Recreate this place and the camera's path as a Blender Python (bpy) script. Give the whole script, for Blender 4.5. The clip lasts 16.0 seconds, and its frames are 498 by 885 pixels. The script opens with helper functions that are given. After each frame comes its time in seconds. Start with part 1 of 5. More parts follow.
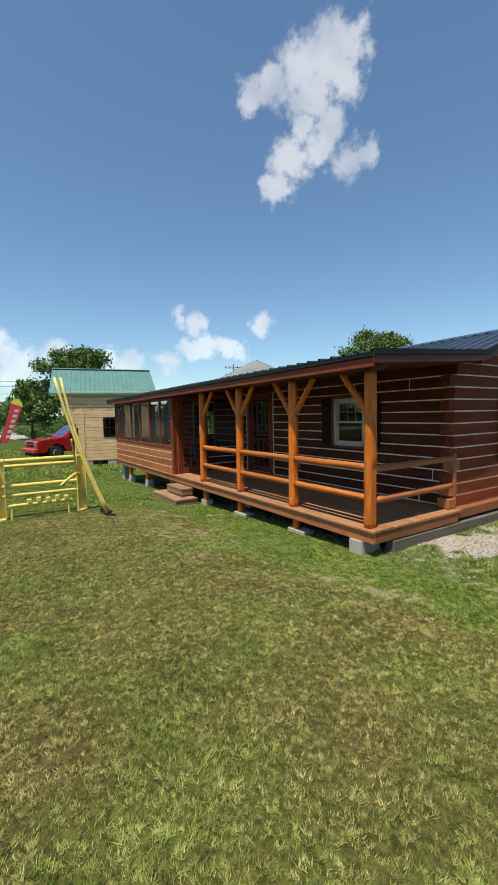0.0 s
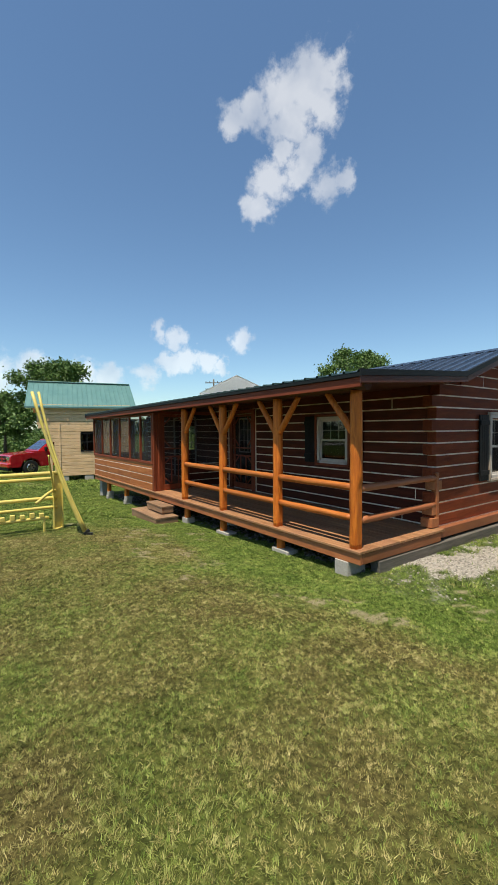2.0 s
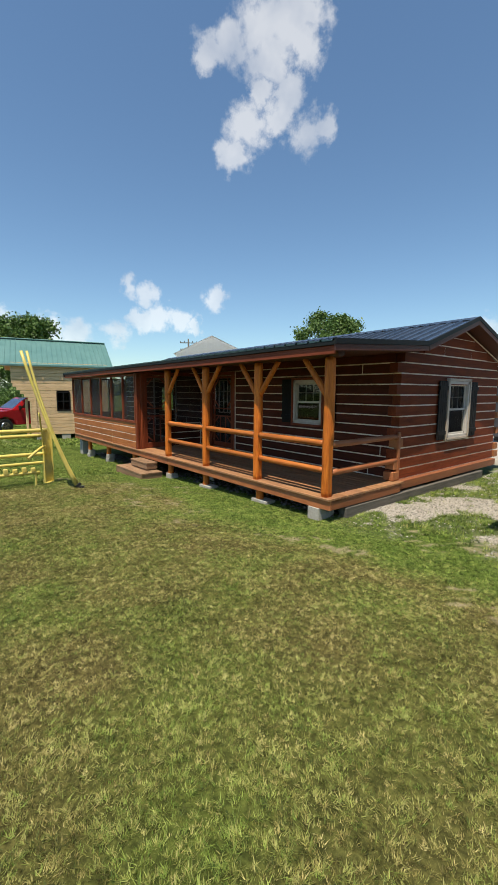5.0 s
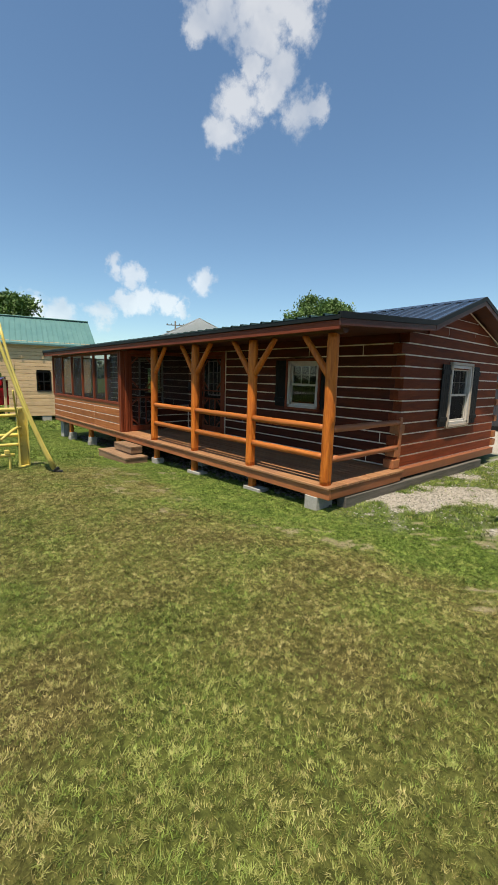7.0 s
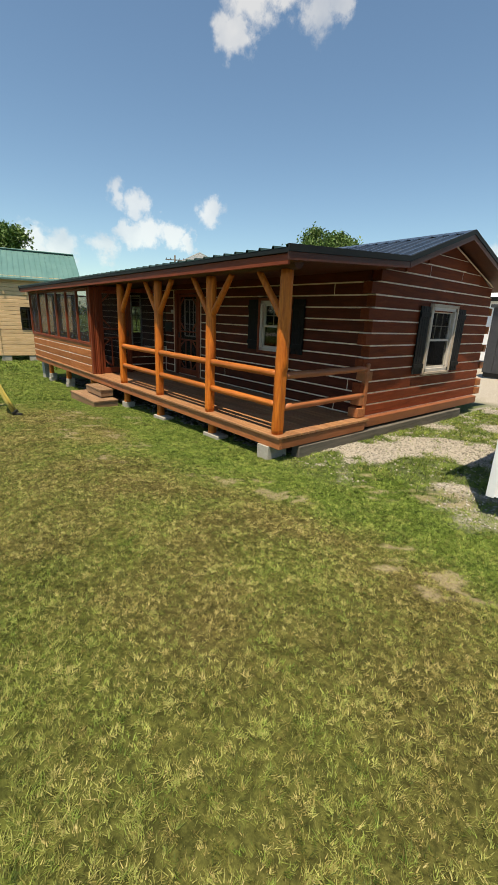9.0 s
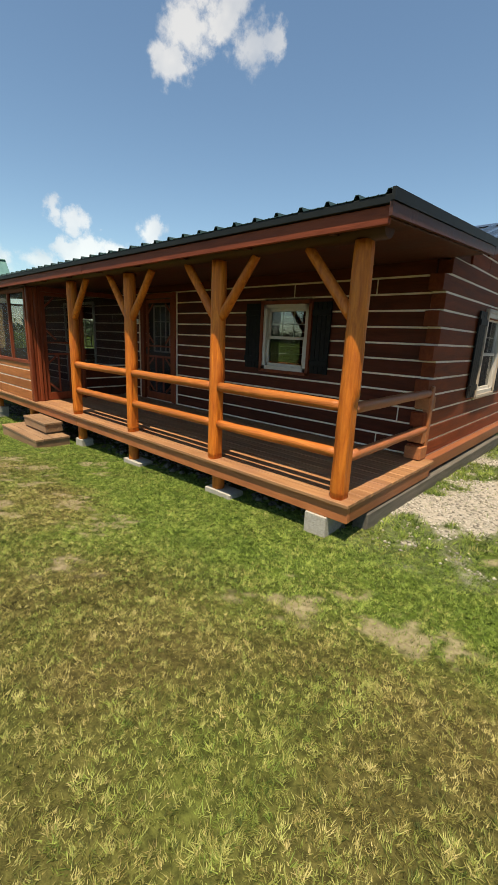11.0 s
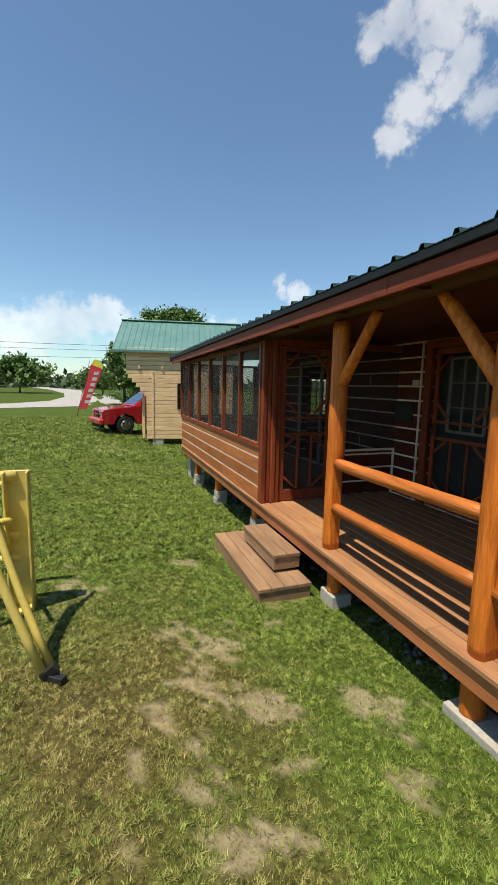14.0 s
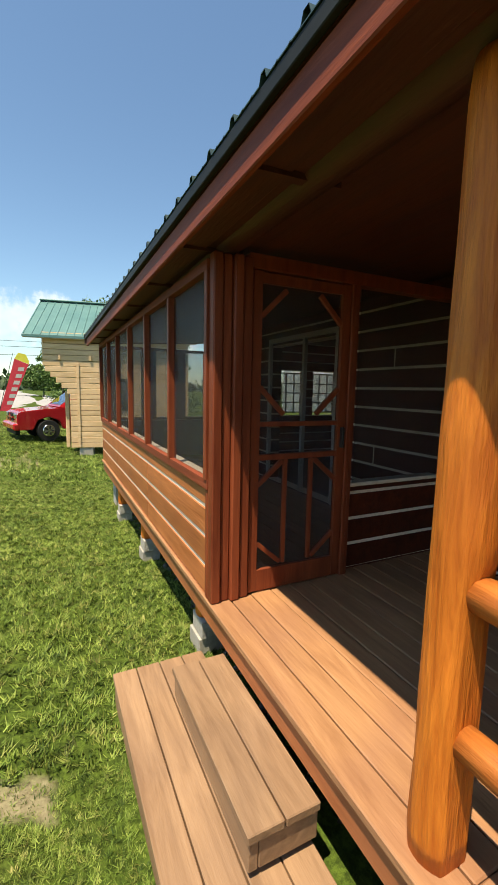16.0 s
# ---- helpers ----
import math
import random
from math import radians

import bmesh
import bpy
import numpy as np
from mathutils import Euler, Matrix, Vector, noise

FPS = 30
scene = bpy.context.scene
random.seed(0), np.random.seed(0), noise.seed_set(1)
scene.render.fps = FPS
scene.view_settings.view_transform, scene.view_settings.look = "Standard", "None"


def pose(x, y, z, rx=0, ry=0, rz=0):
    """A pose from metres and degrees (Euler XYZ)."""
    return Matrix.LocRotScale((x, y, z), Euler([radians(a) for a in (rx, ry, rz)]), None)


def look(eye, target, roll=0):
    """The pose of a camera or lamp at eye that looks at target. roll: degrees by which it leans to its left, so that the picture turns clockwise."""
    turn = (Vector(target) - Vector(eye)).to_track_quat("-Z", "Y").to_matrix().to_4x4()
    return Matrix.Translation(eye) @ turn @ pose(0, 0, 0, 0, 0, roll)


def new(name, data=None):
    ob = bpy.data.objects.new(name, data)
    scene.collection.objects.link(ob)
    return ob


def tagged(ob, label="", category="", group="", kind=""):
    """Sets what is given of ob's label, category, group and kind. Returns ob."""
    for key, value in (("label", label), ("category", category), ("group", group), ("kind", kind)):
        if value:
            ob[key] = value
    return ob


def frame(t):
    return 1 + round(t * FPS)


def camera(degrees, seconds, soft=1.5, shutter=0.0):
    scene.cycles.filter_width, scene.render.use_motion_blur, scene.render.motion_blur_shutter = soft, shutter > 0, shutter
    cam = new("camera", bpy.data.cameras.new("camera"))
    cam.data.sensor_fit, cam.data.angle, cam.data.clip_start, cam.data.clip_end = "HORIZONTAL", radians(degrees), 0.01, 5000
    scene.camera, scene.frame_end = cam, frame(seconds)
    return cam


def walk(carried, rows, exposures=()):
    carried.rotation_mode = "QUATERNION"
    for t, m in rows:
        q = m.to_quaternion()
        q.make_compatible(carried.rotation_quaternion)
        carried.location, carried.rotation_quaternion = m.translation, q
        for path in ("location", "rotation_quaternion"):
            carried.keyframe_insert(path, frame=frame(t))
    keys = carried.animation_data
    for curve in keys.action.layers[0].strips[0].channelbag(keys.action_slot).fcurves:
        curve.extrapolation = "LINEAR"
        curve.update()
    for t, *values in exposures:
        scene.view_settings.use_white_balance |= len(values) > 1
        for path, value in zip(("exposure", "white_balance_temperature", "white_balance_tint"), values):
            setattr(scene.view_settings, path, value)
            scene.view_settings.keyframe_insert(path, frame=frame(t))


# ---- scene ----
cam = camera(62.3, 16.0)
PATH = [
    (0, (3.51, -4.111, 1.888), (1.831, -3.032, 1.755), -1.1),
    (0.5, (3.53, -4.208, 1.962), (1.829, -3.167, 1.81), -1.9),
    (1, (3.402, -4.246, 1.986), (1.86, -2.978, 1.861), -1.0),
    (1.5, (3.384, -4.142, 1.946), (1.883, -2.823, 1.865), -0.6),
    (2, (3.395, -4.135, 1.937), (1.771, -2.969, 1.874), -0.5),
    (2.5, (3.569, -4.176, 1.912), (2.052, -2.873, 1.855), 0.3),
    (3, (3.634, -4.208, 1.909), (2.1, -2.93, 1.787), 0.2),
    (3.5, (3.663, -4.348, 1.905), (2.158, -3.037, 1.794), 0.4),
    (4, (3.704, -4.479, 1.953), (2.188, -3.198, 1.705), 0.1),
    (4.5, (3.789, -4.617, 1.95), (2.25, -3.362, 1.711), 0.3),
    (7, (3.347, -4.395, 1.829), (1.865, -3.09, 1.517), 1.5),
    (7.5, (3.153, -4.096, 1.877), (1.676, -2.783, 1.573), 1.7),
    (7.6, (3.321, -4.035, 1.88), (1.837, -2.746, 1.532), 1.66),
    (7.7, (3.517, -3.965, 1.883), (2.024, -2.702, 1.484), 1.62),
    (7.8, (3.722, -3.89, 1.886), (2.221, -2.657, 1.434), 1.58),
    (7.9, (3.918, -3.82, 1.889), (2.408, -2.613, 1.386), 1.54),
    (8, (4.086, -3.759, 1.892), (2.569, -2.576, 1.345), 1.5),
    (8.2, (4.076, -3.752, 1.89), (2.559, -2.569, 1.33), 1.5),
    (10.3, (2.33, -3.143, 1.754), (1.036, -1.709, 1.238), 2.5),
    (10.5, (2.106, -3.034, 1.733), (0.812, -1.586, 1.252), 2.2),
    (11, (1.536, -2.938, 1.69), (0.236, -1.5, 1.198), 2.4),
    (11.5, (1.01, -2.716, 1.647), (-0.283, -1.27, 1.163), 2.3),
    (12, (0.41, -2.501, 1.66), (-0.958, -1.135, 1.149), 1.3),
    (12.5, (-0.205, -2.37, 1.669), (-1.593, -1.037, 1.124), 2.4),
    (12.9, (-0.635, -2.216, 1.652), (-2.285, -1.147, 1.272), 0.9),
    (13, (-0.739, -2.188, 1.655), (-2.442, -1.196, 1.314), 0.6),
    (13.5, (-1.336, -1.996, 1.724), (-3.177, -1.238, 1.536), 1.1),
    (14, (-1.814, -1.873, 1.833), (-3.679, -1.201, 1.566), 1.2),
    (14.5, (-2.387, -1.634, 1.794), (-4.189, -0.794, 1.570), 0.8),
    (14.9, (-2.935, -1.497, 1.732), (-4.775, -0.757, 1.479), 0.6),
    (15, (-3.081, -1.444, 1.734), (-4.930, -0.728, 1.474), 0.8),
    (15.5, (-3.695, -1.136, 1.694), (-5.493, -0.306, 1.416), 2.1),
    (16, (-4.317, -0.848, 1.662), (-6.100, 0.022, 1.407), 1.2),
]
walk(cam, [(t, look(eye, target, roll)) for t, eye, target, roll in PATH],
     [(0, 0.26, 6800, 10), (7, 0.28, 7000, 10), (8, 0.30, 7500, 10), (10.5, 0.38, 7700, 10), (12.5, 0.50, 7900, 10), (13.2, 0.42, 7300, 10), (14, 0.34, 7000, 10), (15, 0.42, 7200, 10), (16, 0.70, 7500, 10)])

# ---------------------------------------------------------------- light
SUN_TO = Vector((0.19, -0.325, 1.0)).normalized()
world = bpy.data.worlds.new("sky")
scene.world = world
world.use_nodes = True
wn, wl = world.node_tree.nodes, world.node_tree.links
wn.clear()


def wnode(kind, **kw):
    n = wn.new(kind)
    for k, v in kw.items():
        setattr(n, k, v)
    return n


w_out = wnode("ShaderNodeOutputWorld")
w_bg = wnode("ShaderNodeBackground")
w_bg.inputs[1].default_value = 0.11
sky = wnode("ShaderNodeTexSky", sky_type="NISHITA", sun_disc=False)
sky.sun_elevation = math.asin(SUN_TO.z)
sky.sun_rotation = math.atan2(SUN_TO.x, SUN_TO.y)
sky.air_density, sky.dust_density, sky.ozone_density = 1.0, 0.25, 1.2
w_tc = wnode("ShaderNodeTexCoord")


def cloud_noise(scale, detail, rough):
    n = wnode("ShaderNodeTexNoise")
    n.inputs["Scale"].default_value, n.inputs["Detail"].default_value, n.inputs["Roughness"].default_value = scale, detail, rough
    wl.new(w_tc.outputs["Generated"], n.inputs["Vector"])
    return n


# cumulus: azimuth, elevation, radius in degrees
CUMULUS = [(146, 36.6, 1.8), (143, 37.2, 2.2), (140, 38.0, 2.5), (137, 38.6, 2.6), (134, 39.4, 2.5), (132, 40.4, 1.7), (138, 36.2, 2.4), (134, 37.2, 2.2), (139.5, 33.2, 1.6), (136, 33.0, 2.0), (141, 30.5, 2.5),
           (143, 27.8, 1.9), (137, 31.5, 2.0), (134, 29.5, 2.0), (131.5, 30.0, 1.6),
           (156, 12.6, 1.4), (154, 12.2, 1.5), (145.1, 12.2, 1.7), (155, 9.2, 1.6), (152.5, 9.6, 1.7), (150, 9.4, 1.5), (148, 8.6, 1.2), (158, 7.5, 1.8), (163, 6.5, 2.2), (166, 7.2, 2.0), (172, 7.6, 2.4),
           (179, 8.6, 2.6), (182, 8.0, 2.4), (185, 7.0, 3.0), (189, 5.5, 3.4), (176, 6.4, 3.0), (112, 7, 2.4), (108, 6, 2.6), (99, 6, 3.6), (60, 14, 5), (20, 20, 6), (-40, 25, 7), (-100, 18, 6), (-140, 22, 5)]
warp = cloud_noise(26, 5, 0.6)
wv = wnode("ShaderNodeVectorMath", operation="MULTIPLY_ADD")
wl.new(warp.outputs["Color"], wv.inputs[0])
wv.inputs[1].default_value = (0.075, 0.075, 0.075)
wl.new(w_tc.outputs["Generated"], wv.inputs[2])
shift = wnode("ShaderNodeVectorMath", operation="SUBTRACT")
wl.new(wv.outputs[0], shift.inputs[0])
shift.inputs[1].default_value = (0.0375, 0.0375, 0.0375)
mask = None
for az, el, rad in CUMULUS:
    d = Vector((math.cos(radians(az)) * math.cos(radians(el)), math.sin(radians(az)) * math.cos(radians(el)), math.sin(radians(el))))
    dot = wnode("ShaderNodeVectorMath", operation="DISTANCE")
    wl.new(shift.outputs[0], dot.inputs[0])
    dot.inputs[1].default_value = d
    mr = wnode("ShaderNodeMapRange")
    mr.inputs["From Min"].default_value, mr.inputs["From Max"].default_value = 0.0, radians(rad) * 1.7
    mr.inputs["To Min"].default_value, mr.inputs["To Max"].default_value = 1.0, 0.0
    wl.new(dot.outputs["Value"], mr.inputs["Value"])
    if mask is None:
        mask = mr.outputs[0]
    else:
        mx = wnode("ShaderNodeMath", operation="MAXIMUM")
        wl.new(mask, mx.inputs[0])
        wl.new(mr.outputs[0], mx.inputs[1])
        mask = mx.outputs[0]
cn = cloud_noise(22, 6, 0.62)
add = wnode("ShaderNodeMath", operation="MULTIPLY_ADD")
wl.new(cn.outputs[0], add.inputs[0])
add.inputs[1].default_value = 0.9
wl.new(mask, add.inputs[2])
dens = wnode("ShaderNodeMapRange", interpolation_type="SMOOTHSTEP")
dens.inputs["From Min"].default_value, dens.inputs["From Max"].default_value = 0.72, 1.15
wl.new(add.outputs[0], dens.inputs["Value"])
zero = wnode("ShaderNodeMath", operation="GREATER_THAN")
zero.inputs[1].default_value = 0.01
wl.new(mask, zero.inputs[0])
dens2 = wnode("ShaderNodeMath", operation="MULTIPLY")
wl.new(dens.outputs[0], dens2.inputs[0])
wl.new(zero.outputs[0], dens2.inputs[1])
cap = wnode("ShaderNodeMath", operation="MULTIPLY")
cap.inputs[1].default_value = 0.46
wl.new(dens2.outputs[0], cap.inputs[0])
cs = cloud_noise(9, 4, 0.5)
cr = wnode("ShaderNodeValToRGB")
cr.color_ramp.elements[0].position, cr.color_ramp.elements[1].position = 0.35, 0.62
cr.color_ramp.elements[0].color, cr.color_ramp.elements[1].color = (5.4, 5.8, 6.4, 1), (9.4, 9.4, 9.2, 1)
wl.new(cs.outputs[0], cr.inputs[0])
w_mix = wnode("ShaderNodeMix", data_type="RGBA")
wl.new(cap.outputs[0], w_mix.inputs["Factor"])
w_tint = wnode("ShaderNodeMix", data_type="RGBA", blend_type="MULTIPLY")
w_tint.inputs["Factor"].default_value = 1.0
w_tint.inputs["B"].default_value = (0.84, 1.03, 1.12, 1)
wl.new(sky.outputs[0], w_tint.inputs["A"])
wl.new(w_tint.outputs["Result"], w_mix.inputs["A"])
wl.new(cr.outputs[0], w_mix.inputs["B"])
wl.new(w_mix.outputs["Result"], w_bg.inputs[0])
wl.new(w_bg.outputs[0], w_out.inputs[0])

sun = new("sun", bpy.data.lights.new("sun", "SUN"))
sun.data.energy, sun.data.angle, sun.data.color = 5.0, radians(0.55), (1.0, 0.93, 0.80)
sun.matrix_world = look(SUN_TO * 50, (0, 0, 0))


# ---------------------------------------------------------------- materials
def mat(name, c1, c2, rough=0.7, scale=6.0, stretch=(1, 1, 1), bump=0.15, metal=0.0, stain=None, stain_amt=0.0, vary=0.0, fine=60.0, spec=0.5, coat=0.0):
    """A surface of two colours mixed by a streaky grain, with larger stains, piece-to-piece change and fine relief."""
    m = bpy.data.materials.new(name)
    m.use_nodes = True
    n, l = m.node_tree.nodes, m.node_tree.links
    b = n["Principled BSDF"]
    tc = n.new("ShaderNodeTexCoord")
    mp = n.new("ShaderNodeMapping")
    mp.inputs["Scale"].default_value = stretch
    l.new(tc.outputs["Object"], mp.inputs["Vector"])
    oi = n.new("ShaderNodeObjectInfo")
    ad = n.new("ShaderNodeVectorMath")
    sc = n.new("ShaderNodeMath")
    sc.operation = "MULTIPLY"
    sc.inputs[1].default_value = 37.0 if vary else 0.0
    l.new(oi.outputs["Random"], sc.inputs[0])
    l.new(mp.outputs[0], ad.inputs[0])
    l.new(sc.outputs[0], ad.inputs[1])
    g = n.new("ShaderNodeTexNoise")
    g.inputs["Scale"].default_value, g.inputs["Detail"].default_value, g.inputs["Roughness"].default_value, g.inputs["Distortion"].default_value = scale, 8, 0.65, 0.6
    l.new(ad.outputs[0], g.inputs["Vector"])
    rp = n.new("ShaderNodeValToRGB")
    rp.color_ramp.elements[0].position, rp.color_ramp.elements[1].position = 0.32, 0.68
    rp.color_ramp.elements[0].color, rp.color_ramp.elements[1].color = (*c1, 1), (*c2, 1)
    l.new(g.outputs[0], rp.inputs[0])
    col = rp.outputs[0]
    if stain:
        s = n.new("ShaderNodeTexNoise")
        s.inputs["Scale"].default_value, s.inputs["Detail"].default_value = 2.3, 5
        l.new(tc.outputs["Object"], s.inputs["Vector"])
        r2 = n.new("ShaderNodeMapRange")
        r2.inputs["From Min"].default_value, r2.inputs["From Max"].default_value, r2.inputs["To Max"].default_value = 0.45, 0.75, stain_amt
        l.new(s.outputs[0], r2.inputs["Value"])
        mx = n.new("ShaderNodeMix")
        mx.data_type = "RGBA"
        mx.inputs["B"].default_value = (*stain, 1)
        l.new(r2.outputs[0], mx.inputs["Factor"])
        l.new(col, mx.inputs["A"])
        col = mx.outputs["Result"]
    if vary:
        hv = n.new("ShaderNodeHueSaturation")
        r3 = n.new("ShaderNodeMapRange")
        r3.inputs["To Min"].default_value, r3.inputs["To Max"].default_value = 1 - vary, 1 + vary
        l.new(oi.outputs["Random"], r3.inputs["Value"])
        l.new(r3.outputs[0], hv.inputs["Value"])
        l.new(col, hv.inputs["Color"])
        col = hv.outputs[0]
    l.new(col, b.inputs["Base Color"])
    f = n.new("ShaderNodeTexNoise")
    f.inputs["Scale"].default_value, f.inputs["Detail"].default_value = fine, 4
    l.new(mp.outputs[0], f.inputs["Vector"])
    sm = n.new("ShaderNodeMath")
    l.new(g.outputs[0], sm.inputs[0])
    l.new(f.outputs[0], sm.inputs[1])
    bp = n.new("ShaderNodeBump")
    bp.inputs["Strength"].default_value, bp.inputs["Distance"].default_value = bump, 0.01
    l.new(sm.outputs[0], bp.inputs["Height"])
    l.new(bp.outputs[0], b.inputs["Normal"])
    rr = n.new("ShaderNodeMapRange")
    rr.inputs["To Min"].default_value, rr.inputs["To Max"].default_value = max(0.02, rough - 0.1), min(1, rough + 0.1)
    l.new(g.outputs[0], rr.inputs["Value"])
    l.new(rr.outputs[0], b.inputs["Roughness"])
    b.inputs["Metallic"].default_value = metal
    b.inputs["Specular IOR Level"].default_value = spec
    b.inputs["Coat Weight"].default_value = coat
    return m


AX = {"x": (0.12, 1, 1), "y": (1, 0.12, 1), "z": (1, 1, 0.1)}


def wood(name, c1, c2, axis, rough=0.6, scale=14, **kw):
    return mat(name, c1, c2, rough, scale, AX[axis], bump=kw.pop("bump", 0.25), **kw)


# Same stain as LOG_Y; the porch shade is put into this darker colour.
LOG_X_SHADED = wood("shaded log stain along x", (0.062, 0.0125, 0.0055), (0.118, 0.026, 0.0105), "x", rough=0.6, spec=0.2, vary=0.16, stain=(0.05, 0.013, 0.007), stain_amt=0.6)
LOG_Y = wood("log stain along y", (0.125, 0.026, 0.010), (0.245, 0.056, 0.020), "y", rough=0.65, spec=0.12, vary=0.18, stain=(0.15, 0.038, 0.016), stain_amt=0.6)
# Bright copy of the log stain: front sunlight is put into the colour.
SIDING = wood("cedar siding in sunlit tone", (0.30, 0.095, 0.030), (0.46, 0.17, 0.060), "x", rough=0.55, spec=0.2, vary=0.15, stain=(0.25, 0.08, 0.03), stain_amt=0.5)
POST = wood("peeled log", (0.42, 0.088, 0.011), (0.78, 0.235, 0.030), "z", rough=0.5, spec=0.28, scale=26, vary=0.10, stain=(0.36, 0.088, 0.016), stain_amt=0.6, bump=0.8)
RAIL = wood("peeled rail", (0.29, 0.075, 0.014), (0.52, 0.168, 0.034), "x", spec=0.3, rough=0.48, scale=16, bump=0.5, vary=0.10, stain=(0.30, 0.09, 0.02), stain_amt=0.5)
RAIL_Y = wood("peeled side rail", (0.30, 0.09, 0.030), (0.44, 0.15, 0.05), "y", rough=0.5, scale=9, stain=(0.2, 0.06, 0.02), stain_amt=0.5)
TRIM_X = wood("red trim along x", (0.14, 0.030, 0.014), (0.25, 0.058, 0.025), "x", rough=0.6, spec=0.2, vary=0.1)
TRIM_Z = wood("red trim upright", (0.145, 0.029, 0.012), (0.26, 0.060, 0.022), "z", rough=0.5, spec=0.25, vary=0.12)
DECK = wood("stained deck board", (0.26, 0.118, 0.050), (0.42, 0.215, 0.098), "x", rough=0.6, vary=0.12, stain=(0.24, 0.11, 0.07), stain_amt=0.5)
RIM = wood("stained rim board", (0.32, 0.10, 0.035), (0.46, 0.165, 0.06), "x", rough=0.55, vary=0.08, stain=(0.25, 0.08, 0.035), stain_amt=0.5)
RIM_Y = wood("stained side rim", (0.20, 0.062, 0.022), (0.31, 0.105, 0.038), "y", rough=0.55, stain=(0.2, 0.07, 0.035), stain_amt=0.5)
STEP = wood("tan treated plank", (0.19, 0.105, 0.054), (0.34, 0.205, 0.112), "x", rough=0.65, vary=0.1, stain=(0.20, 0.12, 0.075), stain_amt=0.6)
SKID = wood("weathered grey timber", (0.075, 0.066, 0.054), (0.16, 0.142, 0.118), "y", rough=0.85, bump=0.5)
CHINK = mat("pale chinking", (0.74, 0.62, 0.48), (0.86, 0.75, 0.61), 0.85, 25, bump=0.2, stain=(0.52, 0.43, 0.34), stain_amt=0.4)
END = mat("cut log end", (0.30, 0.10, 0.035), (0.45, 0.17, 0.06), 0.7, 30, bump=0.3)
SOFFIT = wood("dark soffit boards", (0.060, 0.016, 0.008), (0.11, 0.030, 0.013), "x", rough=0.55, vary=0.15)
ROOF = mat("dark painted steel roofing", (0.014, 0.036, 0.028), (0.024, 0.054, 0.042), 0.45, 3, bump=0.02, spec=0.6, coat=0.3)
DRIP = mat("black steel edge", (0.008, 0.010, 0.010), (0.014, 0.017, 0.017), 0.6, 6, bump=0.02, spec=0.25)
# Upper slopes: the sky's blue reflection is mixed into the dark paint colour.
ROOF_SKY = mat("dark steel roofing with sky-blue tint", (0.020, 0.028, 0.042), (0.035, 0.045, 0.065), 0.28, 3, bump=0.02, spec=0.7, coat=0.4)
GREEN = mat("green painted steel roofing", (0.080, 0.185, 0.172), (0.108, 0.222, 0.205), 0.4, 1.2, bump=0.03, stain=(0.13, 0.26, 0.23), stain_amt=0.5)
PINE = wood("raw pine log", (0.58, 0.37, 0.18), (0.76, 0.53, 0.31), "y", rough=0.75, vary=0.08, stain=(0.48, 0.34, 0.20), stain_amt=0.5)
BLOCK = mat("concrete block", (0.33, 0.305, 0.26), (0.48, 0.45, 0.39), 0.95, 40, bump=0.5, stain=(0.28, 0.26, 0.22), stain_amt=0.6)
VINYL = mat("pale vinyl", (0.52, 0.48, 0.43), (0.60, 0.56, 0.51), 0.45, 10, bump=0.03)
TANVINYL = mat("tan window trim", (0.42, 0.34, 0.26), (0.52, 0.43, 0.34), 0.5, 10, bump=0.05)
BLACK = mat("black shutter paint", (0.009, 0.009, 0.009), (0.017, 0.017, 0.017), 0.6, 12, bump=0.1, spec=0.15)
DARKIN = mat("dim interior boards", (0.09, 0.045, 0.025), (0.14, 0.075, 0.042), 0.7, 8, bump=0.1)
METAL = mat("dull metal", (0.35, 0.35, 0.35), (0.5, 0.5, 0.5), 0.4, 20, bump=0.05, metal=1.0)
DKMETAL = mat("dark iron", (0.03, 0.03, 0.03), (0.05, 0.05, 0.05), 0.5, 20, bump=0.1, metal=0.6)
YELLOW = mat("yellow machine paint", (0.60, 0.46, 0.085), (0.72, 0.58, 0.15), 0.45, 8, bump=0.08, stain=(0.50, 0.40, 0.14), stain_amt=0.7)
RED = mat("red car paint", (0.42, 0.010, 0.018), (0.48, 0.015, 0.022), 0.25, 2, bump=0.0, coat=0.8)
TYRE = mat("tyre rubber", (0.012, 0.012, 0.012), (0.025, 0.025, 0.025), 0.85, 30, bump=0.2)
CHROME = mat("bright alloy", (0.62, 0.62, 0.63), (0.72, 0.72, 0.73), 0.2, 10, bump=0.02, metal=1.0)
WHITE = mat("white painted siding", (0.76, 0.77, 0.79), (0.83, 0.84, 0.86), 0.5, 4, bump=0.05)
WHITEROOF = mat("pale galvanised steel", (0.60, 0.60, 0.60), (0.72, 0.72, 0.72), 0.4, 3, bump=0.03)
DKGREY = mat("dark grey painted siding", (0.035, 0.037, 0.042), (0.055, 0.058, 0.064), 0.55, 4, bump=0.05)
ROADM = mat("worn asphalt", (0.30, 0.29, 0.28), (0.40, 0.39, 0.37), 0.9, 1.5, bump=0.2, stain=(0.24, 0.235, 0.225), stain_amt=0.6)
BARK = mat("tree bark", (0.07, 0.05, 0.035), (0.13, 0.10, 0.07), 0.9, 10, (1, 1, 0.2), bump=0.6)
FLAGRED = mat("red flag cloth", (0.62, 0.03, 0.05), (0.70, 0.05, 0.07), 0.7, 6, bump=0.05)
FLAGYEL = mat("yellow flag cloth", (0.72, 0.62, 0.05), (0.78, 0.70, 0.09), 0.7, 6, bump=0.05)
